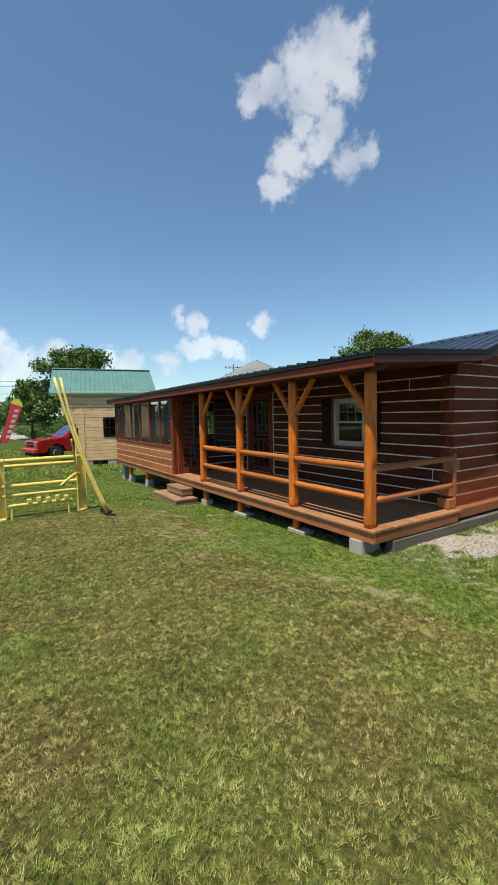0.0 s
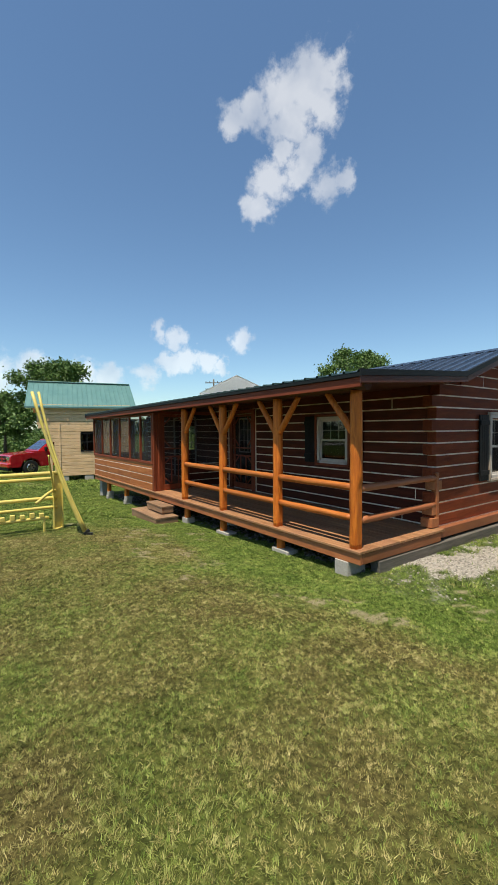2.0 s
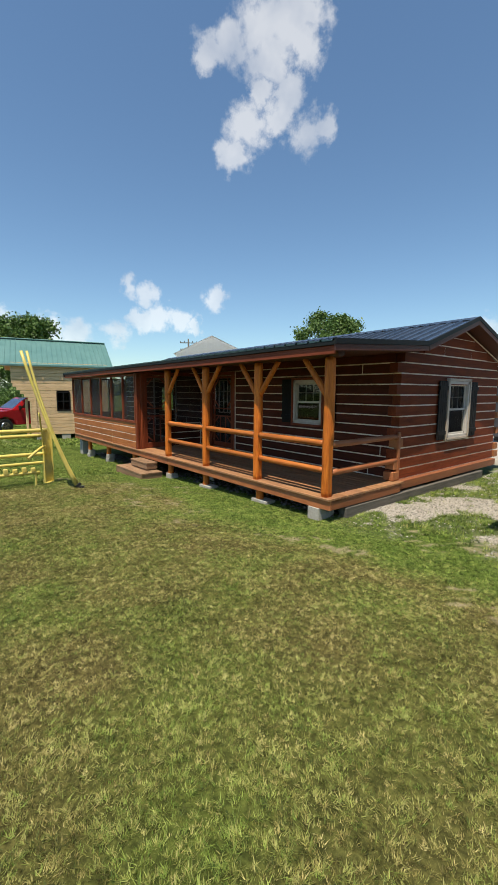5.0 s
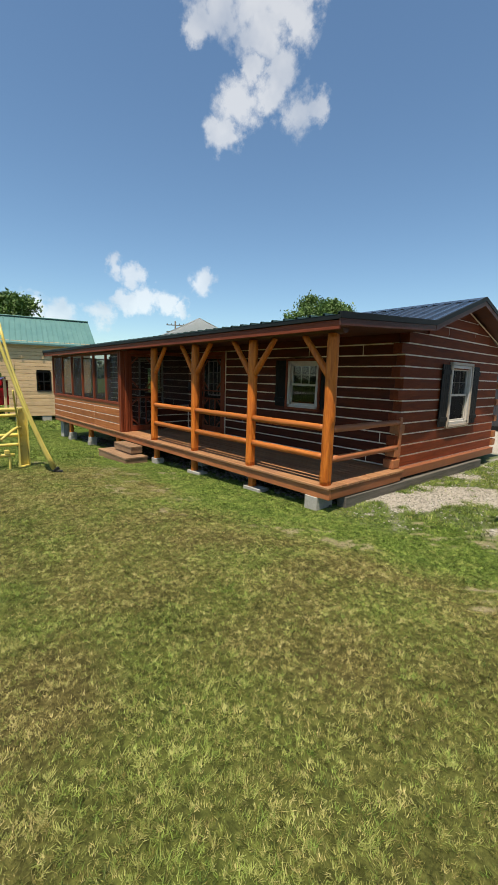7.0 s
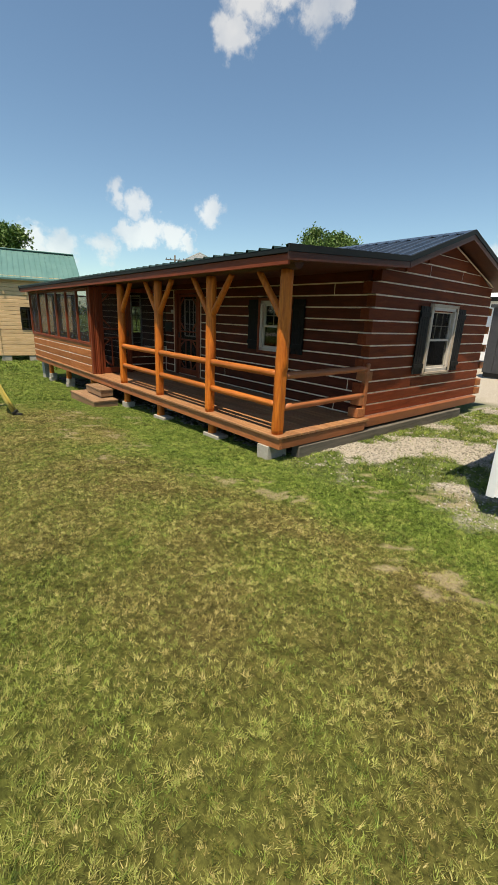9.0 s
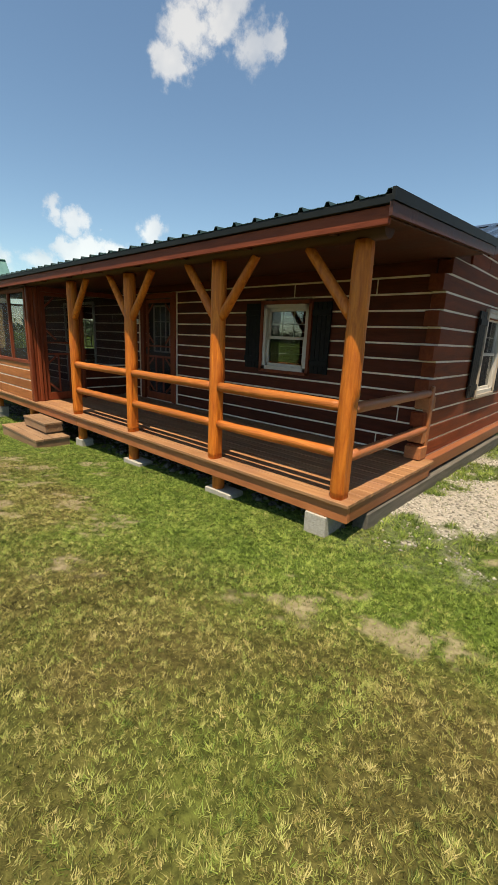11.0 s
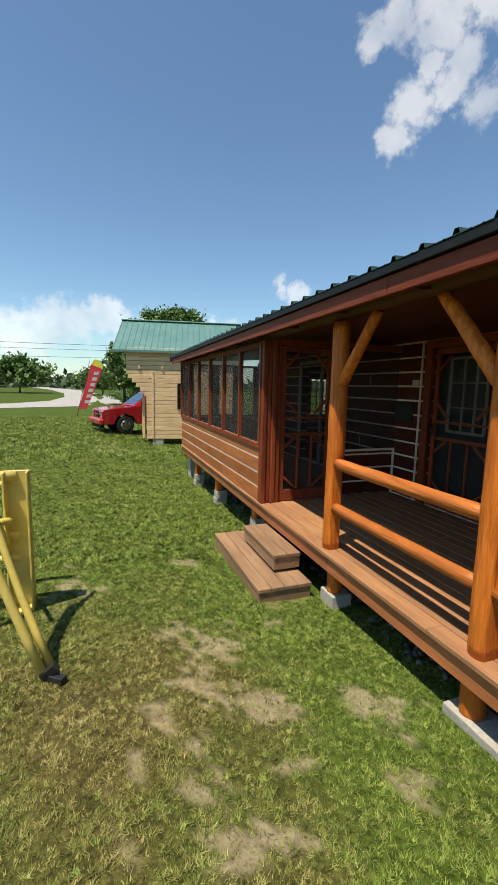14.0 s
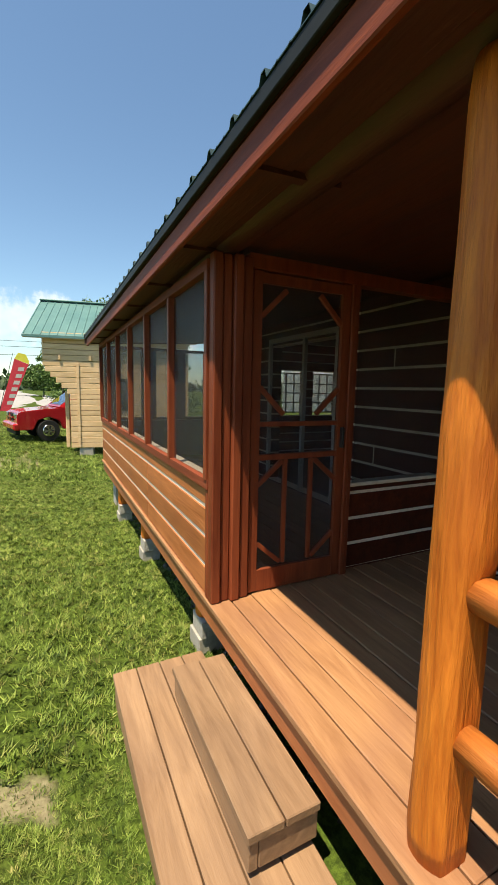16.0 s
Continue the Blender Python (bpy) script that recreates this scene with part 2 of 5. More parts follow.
WIRE = mat("black cable", (0.015, 0.015, 0.016), (0.03, 0.03, 0.03), 0.6, 30, bump=0.0)


def leafy(name, c1, c2, c3):
    m = bpy.data.materials.new(name)
    m.use_nodes = True
    n, l = m.node_tree.nodes, m.node_tree.links
    b = n["Principled BSDF"]
    ge = n.new("ShaderNodeNewGeometry")
    r = n.new("ShaderNodeValToRGB")
    r.color_ramp.elements[0].color, r.color_ramp.elements[1].color = (*c1, 1), (*c3, 1)
    e = r.color_ramp.elements.new(0.5)
    e.color = (*c2, 1)
    l.new(ge.outputs["Random Per Island"], r.inputs[0])
    l.new(r.outputs[0], b.inputs["Base Color"])
    b.inputs["Roughness"].default_value = 0.6
    return m


LEAF = leafy("broad leaves", (0.045, 0.095, 0.016), (0.075, 0.145, 0.022), (0.12, 0.20, 0.04))
LEAF_FAR = leafy("far woods", (0.035, 0.065, 0.022), (0.05, 0.085, 0.03), (0.07, 0.11, 0.04))


def grass_material():
    m = bpy.data.materials.new("mown grass blades")
    m.use_nodes = True
    n, l = m.node_tree.nodes, m.node_tree.links
    b = n["Principled BSDF"]
    at = n.new("ShaderNodeAttribute")
    at.attribute_name = "dry"
    tone = n.new("ShaderNodeAttribute")
    tone.attribute_name = "tuft"
    lush, straw = n.new("ShaderNodeValToRGB"), n.new("ShaderNodeValToRGB")
    for r, a, m1, c in ((lush, (0.024, 0.054, 0.008), (0.145, 0.222, 0.036), (0.29, 0.37, 0.078)), (straw, (0.060, 0.050, 0.015), (0.245, 0.205, 0.064), (0.52, 0.44, 0.20))):
        r.color_ramp.elements[0].color, r.color_ramp.elements[1].color = (*a, 1), (*c, 1)
        e = r.color_ramp.elements.new(0.5)
        e.color = (*m1, 1)
        l.new(tone.outputs["Fac"], r.inputs[0])
    mx = n.new("ShaderNodeMix")
    mx.data_type = "RGBA"
    l.new(at.outputs["Fac"], mx.inputs["Factor"])
    l.new(lush.outputs[0], mx.inputs["A"])
    l.new(straw.outputs[0], mx.inputs["B"])
    l.new(mx.outputs["Result"], b.inputs["Base Color"])
    b.inputs["Roughness"].default_value = 0.65
    b.inputs["Specular IOR Level"].default_value = 0.2
    return m


def ground_material():
    m = bpy.data.materials.new("lawn and dirt")
    m.use_nodes = True
    n, l = m.node_tree.nodes, m.node_tree.links
    b = n["Principled BSDF"]
    tc = n.new("ShaderNodeTexCoord")

    def nz(s, d=6):
        t = n.new("ShaderNodeTexNoise")
        t.inputs["Scale"].default_value, t.inputs["Detail"].default_value, t.inputs["Roughness"].default_value = s, d, 0.7
        l.new(tc.outputs["Object"], t.inputs["Vector"])
        return t.outputs[0]

    def ramp(f, a, c, lo=0.35, hi=0.65):
        r = n.new("ShaderNodeValToRGB")
        r.color_ramp.elements[0].position, r.color_ramp.elements[1].position = lo, hi
        r.color_ramp.elements[0].color, r.color_ramp.elements[1].color = (*a, 1), (*c, 1)
        l.new(f, r.inputs[0])
        return r.outputs[0]

    def mix(f, a, c):
        x = n.new("ShaderNodeMix")
        x.data_type = "RGBA"
        l.new(f, x.inputs["Factor"])
        l.new(a, x.inputs["A"])
        l.new(c, x.inputs["B"])
        return x.outputs["Result"]

    def attr(k):
        a = n.new("ShaderNodeAttribute")
        a.attribute_name = k
        return a.outputs["Fac"]

    f1, f2, f3 = nz(1.1), nz(28), nz(90, 3)
    green = mix(f3, ramp(f2, (0.010, 0.018, 0.004), (0.11, 0.17, 0.024), 0.42, 0.62), ramp(f1, (0.042, 0.070, 0.011), (0.08, 0.125, 0.019)))
    straw = mix(f3, ramp(f2, (0.020, 0.016, 0.006), (0.17, 0.135, 0.050), 0.42, 0.62), ramp(f1, (0.045, 0.036, 0.012), (0.10, 0.078, 0.028)))
    dirt = mix(f3, ramp(f2, (0.17, 0.13, 0.075), (0.46, 0.38, 0.26)), ramp(f1, (0.25, 0.20, 0.125), (0.40, 0.33, 0.22)))
    stone = mix(f3, ramp(f2, (0.22, 0.20, 0.165), (0.48, 0.44, 0.38)), ramp(f3, (0.28, 0.25, 0.21), (0.48, 0.44, 0.38)))
    col = mix(attr("dry"), green, straw)
    col = mix(attr("bare"), col, dirt)
    col = mix(attr("gravel"), col, stone)
    l.new(col, b.inputs["Base Color"])
    b.inputs["Roughness"].default_value = 0.95
    b.inputs["Specular IOR Level"].default_value = 0.1
    bp = n.new("ShaderNodeBump")
    bp.inputs["Strength"].default_value, bp.inputs["Distance"].default_value = 0.5, 0.02
    l.new(f2, bp.inputs["Height"])
    l.new(bp.outputs[0], b.inputs["Normal"])
    return m


def glass_material(name, tint, alpha):
    """Window glass: a clear pane with a true mirror gloss by Fresnel."""
    m = bpy.data.materials.new(name)
    m.use_nodes = True
    n, l = m.node_tree.nodes, m.node_tree.links
    n.remove(n["Principled BSDF"])
    tr, gl, mx, fr = n.new("ShaderNodeBsdfTransparent"), n.new("ShaderNodeBsdfGlossy"), n.new("ShaderNodeMixShader"), n.new("ShaderNodeFresnel")
    tr.inputs[0].default_value = (*tint, 1)
    gl.inputs["Roughness"].default_value = 0.015
    fr.inputs[0].default_value = alpha
    l.new(fr.outputs[0], mx.inputs[0])
    l.new(tr.outputs[0], mx.inputs[1])
    l.new(gl.outputs[0], mx.inputs[2])
    l.new(mx.outputs[0], n["Material Output"].inputs[0])
    return m


def screen_material():
    """Fibreglass insect screen: dark threads that let about half the light through."""
    m = bpy.data.materials.new("insect screen")
    m.use_nodes = True
    n, l = m.node_tree.nodes, m.node_tree.links
    b = n["Principled BSDF"]
    b.inputs["Base Color"].default_value = (0.045, 0.045, 0.047, 1)
    b.inputs["Roughness"].default_value = 0.5
    tr, mx = n.new("ShaderNodeBsdfTransparent"), n.new("ShaderNodeMixShader")
    mx.inputs[0].default_value = 0.30
    l.new(tr.outputs[0], mx.inputs[1])
    l.new(b.outputs[0], mx.inputs[2])
    l.new(mx.outputs[0], n["Material Output"].inputs[0])
    return m


GLASS = glass_material("window glass", (0.75, 0.78, 0.76), 1.6)
CARGLASS = glass_material("car glass", (0.35, 0.38, 0.40), 1.7)
SCREEN = screen_material()
GRASS, GROUND = grass_material(), ground_material()


# ---------------------------------------------------------------- mesh helpers
def part(name, bm, material, parent=None, label=""):
    me = bpy.data.meshes.new(name)
    bm.to_mesh(me)
    bm.free()
    me.materials.append(material)
    ob = new(name, me)
    ob.parent = parent
    return tagged(ob, label)


def box_into(bm, lo, hi, bevel=0.0, segs=1):
    r = bmesh.ops.create_cube(bm, size=1)
    c, s = [(a + b) / 2 for a, b in zip(lo, hi)], [abs(b - a) for a, b in zip(lo, hi)]
    for v in r["verts"]:
        v.co = Vector((c[0] + v.co.x * s[0], c[1] + v.co.y * s[1], c[2] + v.co.z * s[2]))
    if bevel:
        es = list({e for v in r["verts"] for e in v.link_edges})
        bmesh.ops.bevel(bm, geom=es, offset=min(bevel, min(s) * 0.45), segments=segs, affect="EDGES", profile=0.6)


def box(name, lo, hi, material, parent=None, bevel=0.004, label="", segs=1):
    bm = bmesh.new()
    box_into(bm, lo, hi, bevel, segs)
    return part(name, bm, material, parent, label)


def pole_into(bm, p0, p1, r0, r1, seg=14, rings=10, rough=0.0, seed=0):
    p0, p1 = Vector(p0), Vector(p1)
    ax = (p1 - p0).normalized()
    u = ax.orthogonal().normalized()
    w = ax.cross(u)
    loops = []
    for i in range(rings + 1):
        f = i / rings
        c, r = p0.lerp(p1, f), r0 + (r1 - r0) * f
        loop = []
        for k in range(seg):
            a = 2 * math.pi * k / seg
            d = u * math.cos(a) + w * math.sin(a)
            q = r * (1 + rough * noise.noise(Vector((d.x * 1.5 + seed, d.y * 1.5 + d.z, f * (p1 - p0).length * 4 + seed))))
            if i in (0, rings):
                q *= 0.94
            loop.append(bm.verts.new(c + d * q))
        loops.append(loop)
    for a, b in zip(loops, loops[1:]):
        for k in range(seg):
            f = bm.faces.new((a[k], a[(k + 1) % seg], b[(k + 1) % seg], b[k]))
            f.smooth = True
    bm.faces.new(loops[0][::-1])
    bm.faces.new(loops[-1])


def pole(name, p0, p1, r0, r1, material, parent=None, rough=0.12, seed=0, label="", seg=14, rings=10):
    bm = bmesh.new()
    pole_into(bm, p0, p1, r0, r1, seg, rings, rough, seed)
    return part(name, bm, material, parent, label)


def prism(name, pts, lo, hi, axis, material, parent=None, label="", bevel=0.0):
    """A flat outline, drawn in the two other axes in order, pushed along one axis from lo to hi."""
    bm = bmesh.new()
    def at(p, v):
        return {"x": (v, p[0], p[1]), "y": (p[0], v, p[1]), "z": (p[0], p[1], v)}[axis]
    a, b = [bm.verts.new(at(p, lo)) for p in pts], [bm.verts.new(at(p, hi)) for p in pts]
    bm.faces.new(a)
    bm.faces.new(b[::-1])
    for i in range(len(pts)):
        j = (i + 1) % len(pts)
        bm.faces.new((a[i], b[i], b[j], a[j]))
    bmesh.ops.recalc_face_normals(bm, faces=bm.faces)
    if bevel:
        bmesh.ops.bevel(bm, geom=list(bm.edges), offset=bevel, segments=2, affect="EDGES")
    return part(name, bm, material, parent, label)


def thing(name, at, label, category, group="", kind=""):
    ob = new(name)
    ob.location = at
    return tagged(ob, label, category, group, kind)


def settle(root):
    """Keep the parts, which are drawn in world places, where they are under a moved root."""
    bpy.context.view_layer.update()
    inv = root.matrix_world.inverted()
    for c in root.children:
        c.matrix_parent_inverse = inv


def lattice(seed, n=256):
    return np.random.RandomState(seed).rand(n, n)


def vnoise(x, y, scale, lat):
    n = lat.shape[0]
    x, y = np.asarray(x) * scale + 1000, np.asarray(y) * scale + 1000
    i, j = np.floor(x).astype(int), np.floor(y).astype(int)
    fx, fy = x - i, y - j
    fx, fy = fx * fx * (3 - 2 * fx), fy * fy * (3 - 2 * fy)
    a, b, c, d = lat[i % n, j % n], lat[(i + 1) % n, j % n], lat[i % n, (j + 1) % n], lat[(i + 1) % n, (j + 1) % n]
    return (a * (1 - fx) + b * fx) * (1 - fy) + (c * (1 - fx) + d * fx) * fy


L1, L2, L3 = lattice(3), lattice(5), lattice(8)


def sstep(a, b, v):
    t = np.clip((v - a) / (b - a), 0, 1)
    return t * t * (3 - 2 * t)


def land(x, y):
    """The lie of the lawn: it falls gently along the cabin and rises a little away from it."""
    x, y = np.asarray(x, float), np.asarray(y, float)
    z = 0.02 + 0.036 * np.clip(x, -13, 5) + 0.19 * sstep(0.0, 2.4, -y)
    near = np.exp(-(np.abs(x + 3) / 14) ** 4 - (np.abs(y) / 10) ** 4)
    return z + near * 0.035 * (vnoise(x, y, 0.9, L1) - 0.5) + near * 0.015 * (vnoise(x, y, 3.1, L2) - 0.5)


# bare spots: x, y, radius
BARE = [(0.29, -1.05, 0.24), (0.86, -0.82, 0.34), (1.28, 0.27, 0.32), (2.05, 0.6, 0.4), (2.75, -1.06, 0.34), (2.31, -0.78, 0.2), (-3.80, -1.45, 0.34), (-3.28, -1.40, 0.34), (-2.58, -1.84, 0.30), (-2.30, -1.34, 0.28), (-1.58, -1.38, 0.26),
        (-0.25, -1.35, 0.2), (-0.98, -1.93, 0.2), (-5.64, -2.2, 0.34), (-3.57, -1.69, 0.24), (-3.78, -1.0, 0.24), (-3.68, -0.35, 0.26), (-3.29, -0.56, 0.22), (-4.49, -1.11, 0.32), (-4.12, -1.4, 0.22), (-4.84, -1.42, 0.22),
        (-5.0, -0.42, 0.24), (-6.2, -1.1, 0.2), (-16.5, -1.4, 0.9)]


def bare_at(x, y):
    m = np.zeros_like(np.asarray(x, float))
    wob = (vnoise(x, y, 5.5, L2) - 0.5) * 0.8 + (vnoise(x, y, 17, L3) - 0.5) * 0.8
    for bx, by, r in BARE:
        d = np.hypot((x - bx), (y - by) * 1.25) / (r * 0.8)
        m = np.maximum(m, 0.68 * sstep(0.70, 0.10, d + wob * 3.4))
    return m


def dry_at(x, y):
    d = sstep(-0.5, -1.5, y + (vnoise(x, y, 0.8, L1) - 0.5) * 1.1) * sstep(-7.5, -4.0, x + (vnoise(x, y, 0.5, L2) - 0.5) * 3)
    d = np.clip(d * (0.40 + 0.55 * vnoise(x, y, 1.5, L3)) + 0.32 * (vnoise(x, y, 2.6, L2) - 0.45), 0.03, 0.9)
    return d


def gravel_at(x, y):
    g = sstep(0.05, 0.5, y - 0.15 + (vnoise(x, y, 1.3, L3) - 0.5) * 1.2) * sstep(-0.6, 0.1, x) * sstep(16, 12, x)
    g = np.maximum(g, sstep(6.5, 8, y) * sstep(-14, -10, x) * sstep(26, 22, x) * sstep(40, 36, y))
    tufts = sstep(0.48, 0.62, vnoise(x, y, 1.5, L2) * 0.65 + vnoise(x, y, 5, L1) * 0.35)
    return g * (1 - 0.9 * tufts * sstep(9, 6, y))


# ---------------------------------------------------------------- ground
def axis_steps(lo, hi, step, far):
    mid = np.arange(lo, hi, step)
    out, d, p = [], step, hi
    while p < far:
        out.append(p)
        d *= 1.16
        p += d
    up, d, p = [], step, lo - step
    while p > -far:
        up.append(p)
        d *= 1.16
        p -= d
    return np.array(up[::-1] + list(mid) + out)


def mesh_from(name, co, faces_flat, sides, attrs, material):
    me = bpy.data.meshes.new(name)
    nf = len(faces_flat) // sides
    me.vertices.add(len(co))
    me.vertices.foreach_set("co", np.asarray(co, np.float32).ravel())
    me.loops.add(len(faces_flat))
    me.loops.foreach_set("vertex_index", np.asarray(faces_flat, np.int32))
    me.polygons.add(nf)
    me.polygons.foreach_set("loop_start", np.arange(0, nf * sides, sides, dtype=np.int32))
    me.polygons.foreach_set("loop_total", np.full(nf, sides, np.int32))
    me.update(calc_edges=True)
    for k, v in attrs.items():
        a = me.attributes.new(k, "FLOAT", "POINT")
        a.data.foreach_set("value", np.asarray(v, np.float32))
    me.materials.append(material)
    return me


gx, gy = axis_steps(-8, 4, 0.06, 1600), axis_steps(-5, 3, 0.06, 1600)
GX, GY = np.meshgrid(gx, gy, indexing="ij")
fx_, fy_ = GX.ravel(), GY.ravel()
nI, nJ = len(gx), len(gy)
idx = np.arange(nI * nJ).reshape(nI, nJ)
quads = np.stack([idx[:-1, :-1], idx[1:, :-1], idx[1:, 1:], idx[:-1, 1:]], -1).reshape(-1)
ground = new("ground", mesh_from("ground", np.stack([fx_, fy_, land(fx_, fy_)], -1), quads, 4,
             {"dry": dry_at(fx_, fy_), "bare": bare_at(fx_, fy_), "gravel": gravel_at(fx_, fy_)}, GROUND))
tagged(ground, "mown lawn with dry straw, bare dirt spots and gravel", "ground", kind="structure")


def ribbon(name, line, width, material, label, category, lift=0.03):
    bm = bmesh.new()
    prev = None
    pts = [Vector((*p, 0)) for p in line]
    for i, p in enumerate(pts):
        d = (pts[min(i + 1, len(pts) - 1)] - pts[max(i - 1, 0)]).normalized()
        s = Vector((-d.y, d.x, 0))
        row = []
        for k in (-1, -0.5, 0, 0.5, 1):
            q = p + s * width / 2 * k
            row.append(bm.verts.new((q.x, q.y, float(land(q.x, q.y)) + lift)))
        if prev:
            for k in range(4):
                bm.faces.new((prev[k], row[k], row[k + 1], prev[k + 1]))
        prev = row
    return tagged(part(name, bm, material), label, category, kind="structure")


ribbon("road", [(-38, -40), (-39, -25), (-41, -14), (-45, -7), (-54, -3.5), (-70, -3), (-95, -5), (-140, -12), (-220, -30)], 8.0, ROADM, "pale worn asphalt road curving past the lawn", "road")

# ---------------------------------------------------------------- the red log cabin
DZ = 0.38                      # deck top
WY = 2.03                      # front log wall
GXW = -0.12                    # gable log wall
BACK = 6.2
FAR = -11.95
PITCH, FIRST = 0.188, 0.57     # log courses
TH = 0.15
CH = 0.022
cabin = thing("log_cabin", (-6, 4, 0), "long red-brown log cabin with pale chinking and dark steel roof", "cabin")


def spans(lo, hi, cuts):
    out, a = [], lo
    for c0, c1 in sorted(cuts):
        if c0 > a:
            out.append((a, min(c0, hi)))
        a = max(a, c1)
    if a < hi:
        out.append((a, hi))
    return [s for s in out if s[1] - s[0] > 0.02]


def log_wall(name, axis, at, lo, hi, z0, z1, openings, material, label="", joints=(), stagger=0.0, out=-1, top=None, log_name="log"):
    """A wall of squared logs, one part a log, over a recessed body of chinking. axis: the way it runs; at: its outer face."""
    chink = bmesh.new()
    jobs = []
    k = 0
    z = FIRST - PITCH * math.ceil((FIRST - z0) / PITCH)
    while z < z1 - 0.01:
        b, t = max(z, z0), min(z + PITCH, z1)
        ua, ub = lo, hi
        if top:
            ua, ub = top(t)
            ua, ub = max(ua, lo), min(ub, hi)
            if ub - ua < 0.15:
                break
        ends = stagger if k % 2 else 0.0
        cuts = [(o[0], o[1]) for o in openings if o[2] < (b + t) / 2 < o[3]]
        for a, c in spans(ua, ub, cuts):
            d0, d1 = at, at + out * -(TH - 0.004)
            clo, chi = (a + 0.006, min(d0, d1), b), (c - 0.006, max(d0, d1), t)
            if axis == "y":
                clo, chi = (clo[1], clo[0], clo[2]), (chi[1], chi[0], chi[2])
            box_into(chink, clo, chi)
        js = [(j[0] - 0.007, j[0] + 0.007) for j in joints if j[1] == k]
        for a, c in spans(ua - (ends if ua <= lo + 0.07 else 0), ub, cuts + js):
            jobs.append((a, c, b + CH / 2, t - CH / 2, k))
        z += PITCH
        k += 1
    wall = part(name, chink, CHINK, cabin, label)
    for a, c, b, t, k in jobs:
        wob = out * (0.005 + 0.004 * abs(noise.noise(Vector((a, t * 7, k)))))
        d0, d1 = sorted((at + wob, at + out * -TH))
        if axis == "x":
            box(log_name, (a, d0, b), (c, d1, t), material, wall, 0.006)
        else:
            box(log_name, (d0, a, b), (d1, c, t), material, wall, 0.006)
    return wall


# front wall, with window, main door, and behind the screens a second door and window
FW_OPEN = [(-2.72, -1.90, 1.24, 2.18), (-6.02, -4.90, DZ, 2.42), (-9.50, -8.03, DZ, 2.32)]
log_wall("front_wall", "x", WY, FAR, GXW - TH, 0.194, 2.66, FW_OPEN, LOG_X_SHADED, "red-brown log wall in a porch-shade tone with pale chink lines",
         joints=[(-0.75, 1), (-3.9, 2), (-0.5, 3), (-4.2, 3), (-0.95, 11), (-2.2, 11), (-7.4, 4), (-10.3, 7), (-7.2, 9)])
RIDGE = (4.12, 3.36)


def gable_span(z):
    if z < 2.62:
        return 1.98, BACK
    f = max(0.0, (3.22 - z) / (3.22 - 2.62))
    return RIDGE[0] - f * (RIDGE[0] - 2.0), RIDGE[0] + f * (BACK - RIDGE[0])


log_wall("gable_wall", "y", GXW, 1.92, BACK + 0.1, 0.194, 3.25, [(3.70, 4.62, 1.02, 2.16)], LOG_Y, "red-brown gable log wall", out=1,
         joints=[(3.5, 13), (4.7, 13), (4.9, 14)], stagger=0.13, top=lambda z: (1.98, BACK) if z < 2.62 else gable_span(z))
log_wall("far_gable_wall", "y", FAR - 0.02, 1.98, BACK, 0.194, 3.2, [(3.50, 4.08, 1.20, 2.02), (4.33, 4.95, 1.20, 2.02)], LOG_Y, out=-1, top=gable_span)
for ya, yb in ((3.50, 4.08), (4.33, 4.95)):
    bm = bmesh.new()
    box_into(bm, (FAR + 0.05, ya, 1.20), (FAR + 0.056, yb, 2.02))
    end_window = part("window", bm, GLASS, cabin, "six-light window in the end wall")
    end_window.visible_shadow = False
    for y in (ya, ya + (yb - ya) / 3, ya + (yb - ya) * 2 / 3, yb):
        box("muntin", (FAR + 0.04, y - 0.012, 1.20), (FAR + 0.07, y + 0.012, 2.02), VINYL, end_window, 0.002)
    for z in (1.20, 1.41, 1.61, 1.81, 2.02):
        box("muntin", (FAR + 0.042, ya, z - 0.012), (FAR + 0.072, yb, z + 0.012), VINYL, end_window, 0.002)
log_wall("back_wall", "x", BACK - TH, FAR + 0.1, GXW - TH, 0.194, 2.6, [(-10.6, -9.6, 1.1, 2.1), (-12.3, -11.2, 1.1, 2.0), (-7.0, -6.0, 1.1, 2.1), (-3.2, -2.2, 1.1, 2.1)], LOG_X_SHADED, out=-1)
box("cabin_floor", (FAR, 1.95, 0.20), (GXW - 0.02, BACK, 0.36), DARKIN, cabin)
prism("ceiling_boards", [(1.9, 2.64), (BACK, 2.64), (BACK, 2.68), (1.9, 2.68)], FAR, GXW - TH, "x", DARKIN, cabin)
# projecting ends of the lower corner logs
for z0, y0, reach in ((0.39, 1.80, 0.10), (0.58, 1.84, 0.05), (0.96, 1.93, 0.02)):
    box("log_end", (GXW - 0.15, y0, z0), (GXW + 0.012 + reach * 0.3, y0 + 0.2, z0 + 0.15), END, cabin, 0.008, "orange sawn log end")
for i, z0 in enumerate((0.39, 0.58, 0.96, 1.33, 1.71, 2.09)):
    box("log_end", (GXW - 0.14, BACK + 0.08, z0), (GXW + 0.02, BACK + 0.28 - i * 0.03, z0 + 0.15), END, cabin, 0.008, "orange sawn log end")
box("sill_beam", (GXW - 0.1, 1.9, 0.225), (GXW + 0.10, BACK - 0.05, 0.375), RIM_Y, cabin, 0.008, "stained sill beam under the gable wall")


